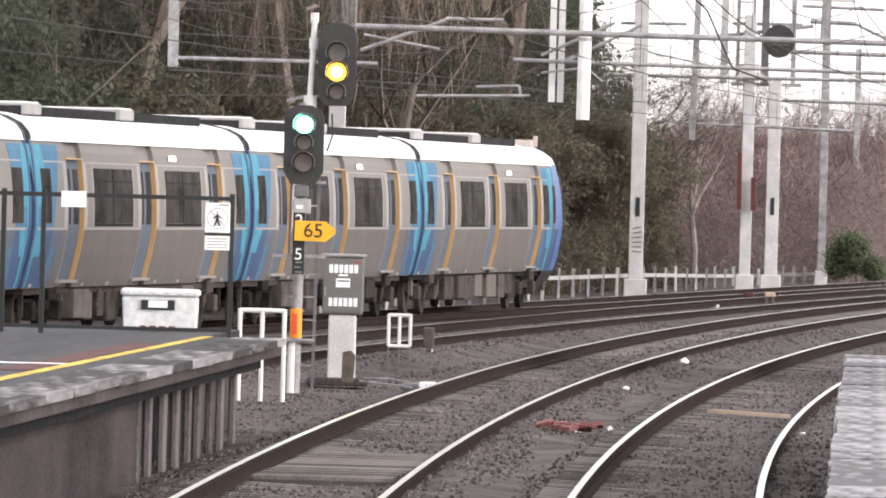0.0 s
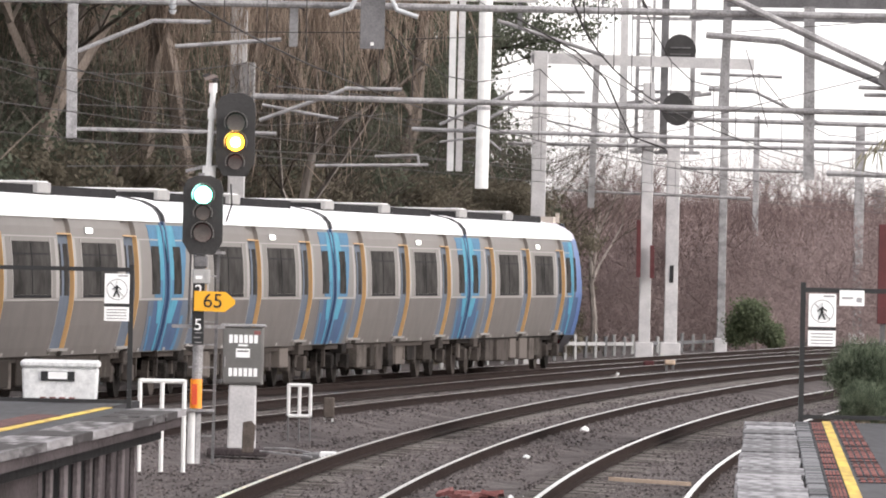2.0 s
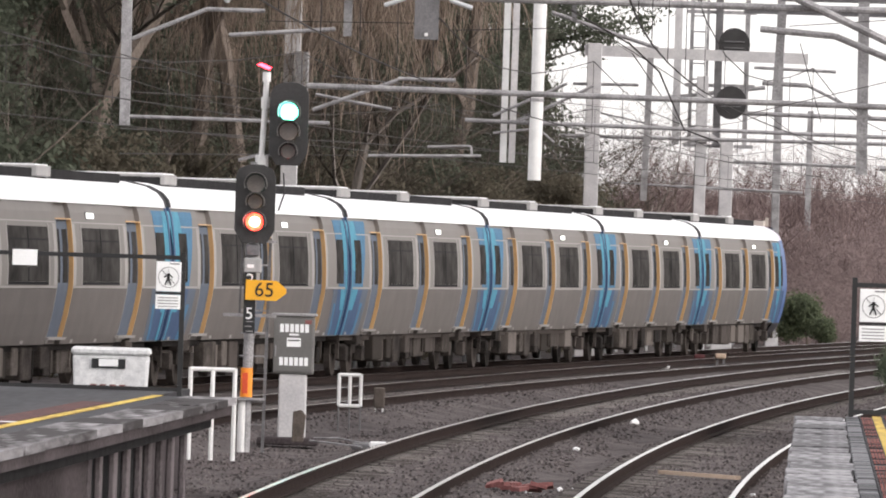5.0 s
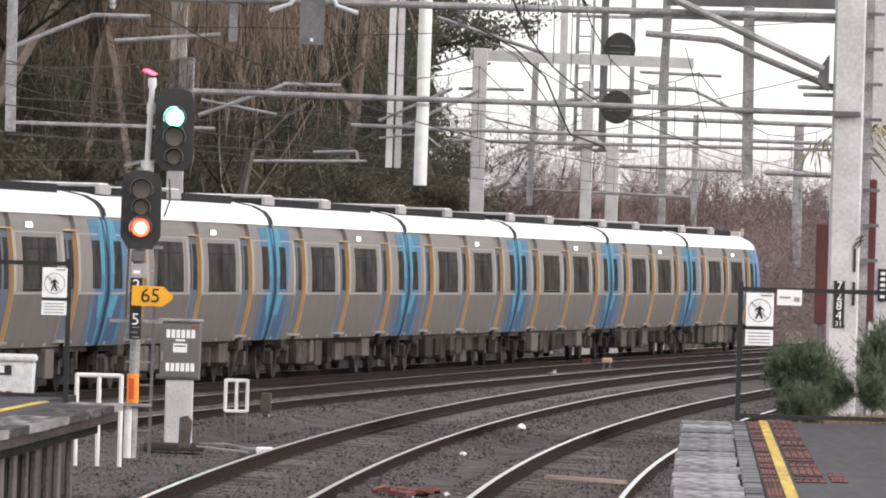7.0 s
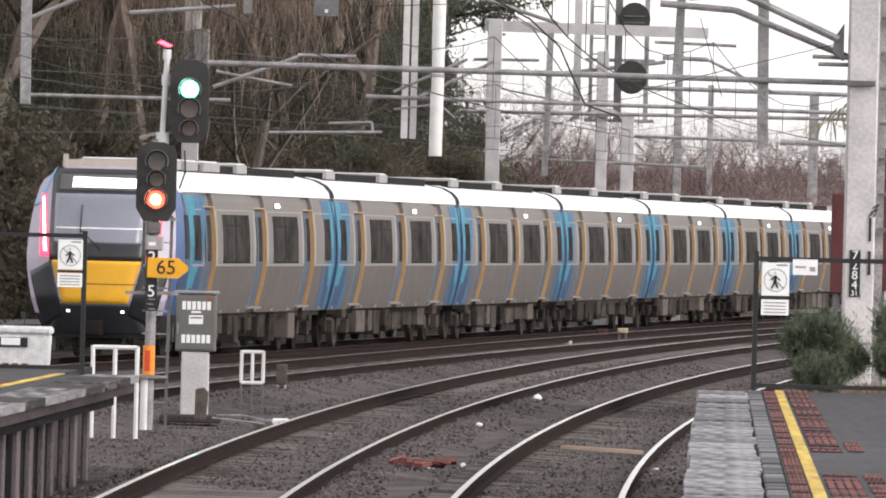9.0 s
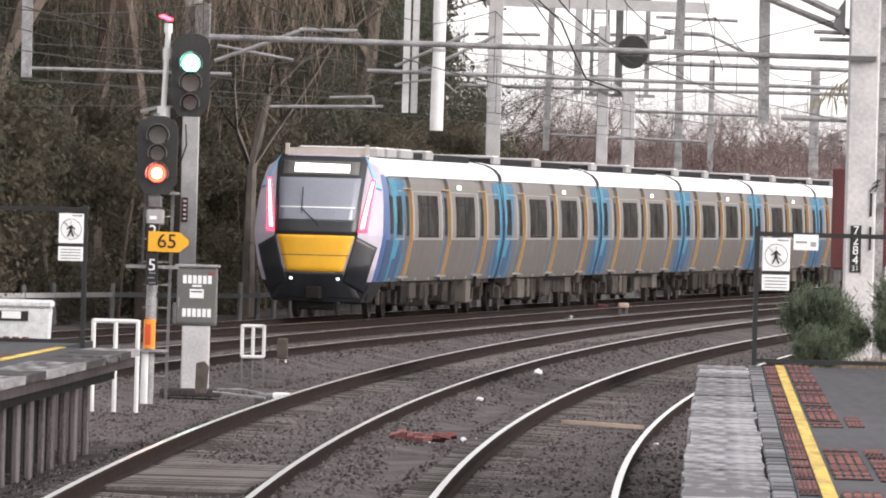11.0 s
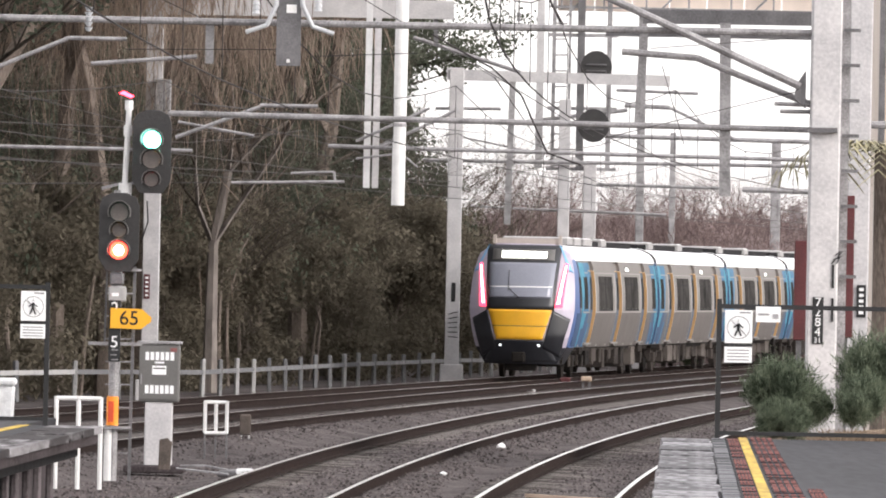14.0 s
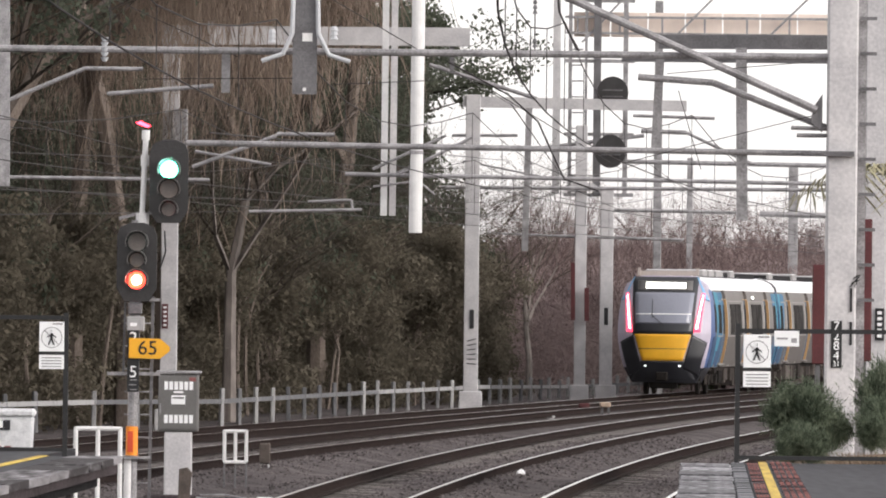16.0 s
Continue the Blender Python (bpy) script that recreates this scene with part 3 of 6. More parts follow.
def build_car(kind, rng, back, front):
    """kind: tail, middle or head. The car runs from y = back to y = front; the train heads towards +y."""
    label = {"tail": "grey commuter train end car with yellow nose and red tail lights", "middle": "grey commuter train car with blue ends and orange doors",
             "head": "grey commuter train leading car with blue end"}[kind]
    car = empty("train_car", pose(0, 0, 0), label, "train car", "cars of the train")
    cab0 = back + (2.6 if kind == "tail" else 0.0)
    cab1 = front - (2.6 if kind == "head" else 0.0)
    core = [(x - 0.09, z) for x, z in PROFILE]
    ring = [(x, z) for x, z in core] + [(-x, z) for x, z in core[::-1]]
    part("body", loft([[(x, y, z) for x, z in ring] for y in (cab0, cab1)]), T_GREY, car, "grey car body")
    part("roof", loft([roof_ring(cab0), roof_ring(cab1)]), T_WHITE, car, "white rounded roof", smooth=False)
    mid = (back + front) / 2 if kind == "middle" else ((front - 11.25) if kind == "tail" else (back + 11.25))
    doors = [mid - 7.25, mid, mid + 7.25]
    for side in (1, -1):
        cuts = [cab0] + [v for d in doors for v in (d - 0.78, d + 0.78)] + [cab1]
        for a, b in zip(cuts[::2], cuts[1::2]):
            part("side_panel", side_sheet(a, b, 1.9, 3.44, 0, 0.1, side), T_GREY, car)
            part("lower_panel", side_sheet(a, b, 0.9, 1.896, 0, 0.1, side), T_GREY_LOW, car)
            part("belt_line", side_sheet(a + 0.01, b - 0.01, 1.905, 1.945, 0.006, 0.01, side), T_PALE, car, "thin white line")
            part("top_line", side_sheet(a + 0.01, b - 0.01, 3.06, 3.085, 0.006, 0.01, side), T_PALE, car)
        for d in doors:
            leaf = part("door", side_sheet(d - 0.76, d + 0.76, 1.0, 3.12, -0.072, 0.02, side), T_DOORBLUE if side == 1 else T_GREY, car, "blue grey sliding door")
            for e in (-0.38, 0.38):
                part("pane", side_sheet(d + e - 0.24, d + e + 0.24, 2.0, 2.95, -0.066, 0.012, side), GLASS, leaf)
            fr = part("door_frame", side_sheet(d + 0.73, d + 0.775, 1.0, 3.12, 0.012, 0.1, side), T_ORANGE, car, "orange door frame")
            part("jamb", side_sheet(d - 0.775, d - 0.75, 1.0, 3.12, 0.004, 0.1, side), T_PALE, fr)
            part("header", side_sheet(d - 0.78, d + 0.78, 3.12, 3.145, 0.01, 0.1, side), T_ORANGE, fr)
            part("step", side_sheet(d - 0.9, d + 0.9, 0.98, 1.03, 0.07, 0.16, side), T_PALE, car)
            for e in (-1.12, 0.8):
                part("door_pillar", side_sheet(d + e, d + e + 0.3, 1.95, 3.05, 0.004, 0.01, side), T_PALE, car)
        for a, b in ((doors[0] + 1.7, doors[1] - 1.65), (doors[1] + 1.7, doors[2] - 1.65)):
            win = part("window", side_sheet(a, b, 2.02, 2.98, 0.006, 0.02, side), GLASS, car, "long tinted window")
            c = (a + b) / 2
            part("mullion", side_sheet(c - 0.04, c + 0.04, 2.02, 2.98, 0.014, 0.02, side), ROOF_AND_SHADE_DARK, win)
            part("vent_bar", side_sheet(a, b, 2.74, 2.77, 0.01, 0.02, side), ROOF_AND_SHADE_DARK, win)
            part("window_frame", side_sheet(a - 0.08, a - 0.003, 1.96, 3.04, 0.012, 0.02, side), T_PALE, win)
            part("window_frame", side_sheet(b + 0.003, b + 0.08, 1.96, 3.04, 0.012, 0.02, side), T_PALE, win)
            part("window_frame", side_sheet(a, b, 1.965, 2.016, 0.012, 0.02, side), ROOF_AND_SHADE_DARK, win)
        # blue ends with slanted facets
        for y0, sgn in ((cab0, 1), (cab1, -1)):
            def blue(a, b, z0, z1, out, m, skew=0.0):
                lo, hi = sorted((y0 + sgn * a, y0 + sgn * b))
                part("blue_panel", side_sheet(lo, hi, z0, z1, out, 0.01, side, sgn * skew), m, car)
            k = 1.0 if sgn == 1 else 0.68
            blue(0.0, 1.75 * k, 1.95, 3.36, 0.005, T_BLUE, 0.5 * k)
            blue(0.02, 1.2 * k, 2.3, 3.36, 0.008, T_CYAN, -0.3)
            blue(0.03, 1.5 * k, 0.92, 1.9, 0.005, T_NAVY, 0.25)
            blue(1.5 * k, 2.4 * k, 0.92, 1.9, 0.005, T_DOORBLUE, 0.25)
            blue(0.05, 0.8 * k, 1.45, 1.9, 0.009, T_CYAN, 0.7)
            blue(1.5 * k, 1.85 * k, 0.92, 1.6, 0.009, T_BLUE, 0.4)
            blue(0.0, 0.28, 0.92, 3.2, 0.011, T_CYAN)
            lo, hi = sorted((y0 + sgn * 0.6, y0 + sgn * 1.5))
            part("window", side_sheet(lo, hi, 2.02, 2.95, 0.014, 0.02, side), GLASS, car)
        if side == 1:
            disp = part("side_display", side_sheet(mid + 2.3, mid + 3.2, 3.14, 3.27, 0.01, 0.02), T_BLACK, car)
            part("screen", side_sheet(mid + 2.4, mid + 3.1, 3.16, 3.25, 0.014, 0.01), LED_WHITE, disp)
            y = cab0 + 0.6
            while y < cab1:
                part("jacking_point", side_sheet(y, y + 0.25, 0.92, 0.98, 0.012, 0.02), T_PALE, car)
                y += 2.45
    # roof gear
    part("roof_well", boxes((0, (cab0 + cab1) / 2, 3.93, 1.7, cab1 - cab0 - 4.0, 0.18)), ROOF_AND_SHADE_DARK, car)
    gear = [(mid - 8.4, 1.35), (mid + 0.7, 1.35)]
    if kind == "tail":
        gear += [(mid - 6.3, 1.6), (mid - 3.6, 2.2)]
    for gy, ln in gear:
        g = part("air_conditioner", boxes((0, gy, 3.97, 1.9, ln, 0.2)), UNIT_GREY, car, "grey rooftop unit", bevel=0.02)
        part("cover", boxes((0, gy, 4.08, 1.8, ln * 0.92, 0.03)), T_WHITE, g)
        part("grille", boxes((0.6, gy, 4.1, 0.2, 0.8, 0.02)), T_BLACK, g)
    # underframe
    bogie(car, (cab0 if kind != "tail" else back + 1.4) + 3.0)
    bogie(car, (cab1 if kind != "head" else front - 1.4) - 3.0)
    part("underframe", boxes((0, mid, 0.84, 2.4, front - back - 1.5, 0.1)), T_UNDER, car)
    y = mid - 6.0
    while y < mid + 6.0:
        ln = rng.uniform(0.5, 1.6)
        dz = rng.uniform(0.35, 0.6)
        pale = rng.random() < 0.45
        part("equipment_box", boxes((rng.uniform(0.05, 0.25), y + ln / 2, 0.86 - dz / 2, 2.1, ln, dz)), T_UNDER_PALE if pale else T_UNDER, car, bevel=0.02)
        y += ln + rng.uniform(0.15, 0.7)
    for k in range(12):
        y = back + 1 + (front - back - 2) * k / 11
        part("hanger", boxes((1.12, y, 0.62, 0.07, rng.uniform(0.06, 0.3), rng.uniform(0.3, 0.55))), T_UNDER_PALE if rng.random() < 0.5 else T_UNDER, car)
    bell = [(x, z) for x, z in [(1.22, 0.95), (1.36, 1.95), (1.3, 3.3), (1.0, 3.72), (0, 3.84)]]
    ringb = bell + [(-x, z) for x, z in bell[-2::-1]]
    for y, on, sgn in ((cab0, kind != "tail", -1), (cab1, kind != "head", 1)):
        if on:
            part("gangway_bellows", loft([[(x * k, y + sgn * d, z * 1.0) for x, z in ringb] for d, k in ((0.0, 1), (0.08, 0.95), (0.16, 1), (0.235, 0.96))]), BELLOWS, car, "dark rubber gangway bellows")
            lo, hi = sorted((y - sgn * 0.08, y + sgn * 0.03))
            # ring added to draw the dark gap between cars over the roof
            part("roof_seal", loft([roof_ring(v, 1.01, -0.014) for v in (lo, hi)]), BELLOWS, car, "dark ring standing in for the black gap between roofs")
            part("end_pillar", side_sheet(y - 0.08, y + 0.08, 0.92, 3.44, 0.02, 0.06), T_NAVY, car)
    if kind in ("tail", "head"):
        build_cab(car, cab0 if kind == "tail" else cab1, -1 if kind == "tail" else 1, kind)
    return car


def build_cab(car, y0, sgn, kind):
    """The rounded driver's end; depth from y0 outwards, sgn the way it faces."""
    def nose(x, z):
        back_lean = 0.95 * max(0.0, (z - 1.9) / 2.0) ** 1.5
        low = 0.35 * max(0.0, (1.2 - z) / 0.8)
        return 2.6 - back_lean - low - 0.62 * abs(x / 1.5) ** 2.6

    def wide(z):
        if z < 0.9:
            return 1.30 - (0.9 - z) * 0.55
        if z > 3.44:
            return max(0.3, 1.36 - 0.9 * ((z - 3.44) / 0.55) ** 2)
        return half_width(z)

    zs = [0.42, 0.7, 0.9, 1.2, 1.5, 1.8, 2.0, 2.3, 2.7, 3.1, 3.44, 3.6, 3.75, 3.88]
    us = [-1, -0.93, -0.8, -0.6, -0.3, 0, 0.3, 0.6, 0.8, 0.93, 1]
    bm = bmesh.new()
    grid = []
    for z in zs:
        w = wide(z)
        row = [bm.verts.new((w, y0, z))] + [bm.verts.new((w, y0 + sgn * nose(w, z) * 0.5, z))]
        row += [bm.verts.new((-u * w, y0 + sgn * nose(u * w, z), z)) for u in us]
        row += [bm.verts.new((-w, y0 + sgn * nose(w, z) * 0.5, z)), bm.verts.new((-w, y0, z))]
        grid.append(row)
    for a, b in zip(grid, grid[1:]):
        for i in range(len(a) - 1):
            bm.faces.new((a[i], a[i + 1], b[i + 1], b[i]))
    bm.faces.new(grid[0])
    bm.faces.new(grid[-1][::-1])
    bmesh.ops.recalc_face_normals(bm, faces=list(bm.faces))
    cab = part("cab_shell", bm, [T_LILAC, T_BLACK, T_BAND], car, "lilac and blue moulded cab end", smooth=False)
    for p in cab.data.polygons:
        if p.center.z < 0.92:
            p.material_index = 1
        elif abs(p.normal.x) > 0.7 and abs(p.center.y - y0) < 1.7 and p.center.z < 3.5:
            p.material_index = 2

    def patch(name, corners, out, m, label="", n=12):
        """A panel on the nose between four corners in x and z: lower left, lower right, upper right, upper left."""
        (ax, az), (bx, bz), (cx, cz), (dx, dz) = corners
        q = bmesh.new()
        vs = []
        for j in range(n + 1):
            v = j / n
            row = []
            for i in range(n + 1):
                u = i / n
                x = (ax * (1 - u) + bx * u) * (1 - v) + (dx * (1 - u) + cx * u) * v
                z = (az * (1 - u) + bz * u) * (1 - v) + (dz * (1 - u) + cz * u) * v
                row.append([q.verts.new((x, y0 + sgn * (nose(x, z) + o), z)) for o in (out, out - 0.05)])
            vs.append(row)
        for j in range(n):
            for i in range(n):
                for k in (0, 1):
                    q.faces.new((vs[j][i][k], vs[j][i + 1][k], vs[j + 1][i + 1][k], vs[j + 1][i][k])).smooth = True
        for i in range(n):
            for r0, r1 in ((vs[0][i], vs[0][i + 1]), (vs[n][i], vs[n][i + 1]), (vs[i][0], vs[i + 1][0]), (vs[i][n], vs[i + 1][n])):
                q.faces.new((r0[0], r1[0], r1[1], r0[1]))
        bmesh.ops.recalc_face_normals(q, faces=list(q.faces))
        return part(name, q, m, cab, label)

    patch("mask", [(-0.98, 1.95), (0.98, 1.95), (1.08, 3.84), (-1.08, 3.84)], 0.012, T_BLACK, "glossy black front mask")
    patch("windscreen", [(-0.9, 2.32), (0.9, 2.32), (0.97, 3.33), (-0.97, 3.33)], 0.02, GLASS_FRONT, "large windscreen with its reflection painted grey")
    patch("sunblind", [(-0.88, 2.34), (0.88, 2.34), (0.9, 2.62), (-0.9, 2.62)], 0.024, GLASS_FRONT)
    patch("blind_edge", [(-0.88, 2.62), (0.88, 2.62), (0.89, 2.65), (-0.89, 2.65)], 0.028, SIGN_WHITE)
    patch("display", [(-0.9, 3.4), (0.9, 3.4), (0.9, 3.72), (-0.9, 3.72)], 0.022, CAB_GREY, "destination display")
    patch("display_text", [(-0.62, 3.46), (0.68, 3.46), (0.68, 3.65), (-0.62, 3.67)], 0.028, LED_WHITE, "glowing white unreadable text")
    patch("yellow_panel", [(-0.66, 1.12), (0.66, 1.12), (0.92, 1.98), (-0.92, 1.98)], 0.03, T_YELLOW, "bright yellow lower panel")
    patch("panel_seam", [(-0.8, 1.5), (0.8, 1.5), (0.81, 1.52), (-0.81, 1.52)], 0.034, WOOD_DARK)
    patch("bumper", [(-1.05, 0.5), (1.05, 0.5), (0.72, 1.1), (-0.72, 1.1)], 0.016, T_BLACK, "black lower skirt")
    for s in (-1, 1):
        patch("cheek", [(s * 0.66, 0.88), (s * 1.12, 0.62), (s * 1.42, 1.72), (s * 0.95, 1.97)], 0.02, T_BLACK, "black cheek panel")
        patch("tail_light", [(s * 0.99, 2.05), (s * 1.2, 2.06), (s * 1.29, 3.3), (s * 1.2, 3.32)], 0.02, LED_RED_SOFT, "glowing red light strip")
        patch("light_core", [(s * 1.04, 2.15), (s * 1.12, 2.16), (s * 1.255, 3.25), (s * 1.215, 3.27)], 0.032, LED_RED)
        patch("blue_corner", [(s * 1.31, 3.1), (s * 1.445, 3.05), (s * 1.06, 3.8), (s * 1.0, 3.86)], 0.014, T_LIGHTBLUE, "light blue roof corner")
        patch("marker", [(s * 0.52, 0.93), (s * 0.59, 0.93), (s * 0.59, 0.985), (s * 0.52, 0.985)], 0.03, LAMP_WHITE)
        part("side_blue", side_sheet(min(y0, y0 + sgn * 0.5), max(y0, y0 + sgn * 0.5), 0.95, 3.4, 0.006, 0.02, s), T_DOORBLUE, cab)
        part("cab_window", side_sheet(*sorted((y0 + sgn * 0.1, y0 + sgn * 0.6)), 2.05, 2.95, 0.012, 0.02, s), GLASS, cab)
        part("skirt", side_sheet(*sorted((y0, y0 + sgn * 1.2)), 0.92, 1.9, 0.008, 0.02, s), T_NAVY, cab)
    wiper = rods(((0.1, y0 + sgn * (nose(0.1, 2.2) + 0.06), 2.2), (-0.35, y0 + sgn * (nose(0.35, 2.6) + 0.07), 2.6), 0.012), ((-0.35, y0 + sgn * (nose(0.35, 2.6) + 0.07), 2.5), (-0.36, y0 + sgn * (nose(0.35, 3.1) + 0.07), 3.1), 0.012))
    part("wiper", wiper, BLACK, cab)
    part("coupler", boxes((0, y0 + sgn * 2.45, 0.62, 0.35, 0.7, 0.3), (0, y0 + sgn * 2.0, 0.35, 0.9, 0.3, 0.25)), T_UNDER, cab, bevel=0.03)
    part("roof_cap", loft([roof_ring(y0 + sgn * d, k, dr) for d, k, dr in ((0, 1.0, 0.0), (0.7, 0.98, 0.02), (1.3, 0.86, 0.1))]), T_WHITE, cab)
    part("antenna_box", boxes((0, y0 + sgn * 0.6, 3.95, 1.8, 0.5, 0.16), (0.95, y0 + sgn * 0.85, 4.0, 0.09, 0.1, 0.26), (-0.95, y0 + sgn * 0.85, 4.0, 0.09, 0.1, 0.26)), T_CREAM, cab)


# The train's way: distance of the rear coupling gap along its line, in metres, by the second
GAP_ROWS = ((0.0, -150.1), (1.5, -132.0), (3.2, -110.6), (5.3, -81.6), (7.0, -57.0), (8.5, -34.6), (9.0, -27.0), (11.5, 11.8), (12.5, 27.9), (14.5, 61.4), (16.0, 87.6))
GAP_FIT = np.polyfit([r[0] for r in GAP_ROWS], [r[1] for r in GAP_ROWS], 3)
SLOPE = 0.1264
PITCH = 22.7
END = 24.3
cars = []


def build_train():
    rng = random.Random(11)
    cars.append((build_car("tail", rng, -END + 0.24, -0.24), 0.0))
    first = build_car("middle", rng, 0.24, PITCH - 0.24)
    cars.append((first, 0.0))
    for k in range(1, 5):
        cars.append((copy_thing(first, pose(0, 0, 0)), k * PITCH))
    cars.append((build_car("head", rng, 0.24, END - 0.24), 5 * PITCH))


def car_pose(t, ahead, reach):
    """The pose of a car whose coupling lies ahead of the rear gap and whose other end lies reach metres on."""
    y = 240 + (float(np.polyval(GAP_FIT, t)) + ahead) / math.hypot(1, SLOPE)
    return pose(track_d(y), y, 0.01, 0, 0, -math.degrees(math.atan((track_d(y + reach) - track_d(y)) / reach)))


lamp_turns = []


# ---- lineside things ----
def lamp_disc(parent, name, x, y, z, r, lit, rows_lit):
    """A lens that turns its lit face to the front or to the back of the lamp house."""
    bm = bmesh.new()
    bmesh.ops.create_cone(bm, cap_ends=True, segments=20, radius1=r, radius2=r, depth=0.03, matrix=pose(0, 0, 0, 90, 0, 0))
    ob = part(name, bm, [DEAD_LENS, lit], parent, "round signal lens")
    for p in ob.data.polygons:
        if p.center.y < -0.01:
            p.material_index = 1
    core = bmesh.new()
    bmesh.ops.create_uvsphere(core, u_segments=16, v_segments=8, radius=1.0, matrix=pose(0, -0.016, 0) @ Matrix.Diagonal((r * 0.52, 0.05, r * 0.52, 1)))
    bmesh.ops.delete(core, geom=[v for v in core.verts if v.co.y > -0.0155], context="VERTS")
    part("lamp_core", core, {LIT_GREEN: CORE_GREEN, LIT_YELLOW: CORE_YELLOW, LIT_RED: CORE_RED}[lit], ob)
    part("bezel", loft_ring(x, y, z, r + 0.004, r + 0.022, 0.05), SIG_BLACK, parent)
    ob.matrix_local = pose(x, y, z)
    on0, on1 = rows_lit
    front, back = pose(x, y, z), pose(x, y, z, 0, 0, 180)
    if on0 == on1:
        ob.matrix_local = front if on0 else back
        return ob
    a0, a1 = (0, 180) if on0 else (180, 0)
    rows = [(0.0, a0), (4.0, a0)] + [(4.0 + 0.1 * k, a0 + (a1 - a0) * k / 3) for k in (1, 2, 3)] + [(16.0, a1)]
    lamp_turns.append((ob, [(t, pose(x, y, z, 0, 0, a)) for t, a in rows]))
    return ob


def loft_ring(x, y, z, r0, r1, half):
    """A short open tube round a lens."""
    bm = bmesh.new()
    n = 20
    rings = [[bm.verts.new((x + q * math.cos(2 * math.pi * i / n), y + d, z + q * math.sin(2 * math.pi * i / n))) for i in range(n)] for q, d in ((r0, -half * 0.4), (r1, -half * 0.4), (r1, half), (r0, half))]
    for a, b in zip(rings, rings[1:] + rings[:1]):
        for i in range(n):
            bm.faces.new((a[i], a[(i + 1) % n], b[(i + 1) % n], b[i]))
    bmesh.ops.recalc_face_normals(bm, faces=list(bm.faces))
    return bm


def hood(parent, x, y, z, r):
    bm = bmesh.new()
    n = 14
    rows = []
    for d in (0.0, -0.2):
        rows.append([[bm.verts.new((x + q * math.cos(a), y + d, z + q * math.sin(a))) for q in (r, r + 0.012)] for a in [radians(-25 + 230 * i / n) for i in range(n + 1)]])
    for i in range(n):
        for k in (0, 1):
            bm.faces.new((rows[0][i][k], rows[0][i + 1][k], rows[1][i + 1][k], rows[1][i][k]))
        bm.faces.new((rows[1][i][0], rows[1][i + 1][0], rows[1][i + 1][1], rows[1][i][1]))
    return part("hood", bm, HOOD, parent)


def signal_head(sig, x, z0, z1, w, lenses):
    h = z1 - z0
    c = w * 0.32
    poly = [(x - w / 2 + c * 0.6, z0), (x + w / 2 - c * 0.6, z0), (x + w / 2, z0 + c), (x + w / 2, z1 - c)]
    poly += [(x + w / 2 - c * 0.25, z1 - c * 0.35), (x + w / 2 - c, z1), (x - w / 2 + c, z1), (x - w / 2 + c * 0.25, z1 - c * 0.35), (x - w / 2, z1 - c), (x - w / 2, z0 + c)]
    head = part("signal_head", prism(poly, -0.16, -0.13), SIG_BLACK, sig, "black rounded signal backing board", bevel=0.006)
    part("lamp_house", boxes((x, 0.0, (z0 + z1) / 2, 0.26, 0.26, h * 0.86)), SIG_BLACK, head, bevel=0.03)
    for name, z, r, lit, rows_lit in lenses:
        lamp_disc(head, name, x, -0.185, z, r, lit, rows_lit)
        hood(head, x, -0.165, z, r + 0.03)


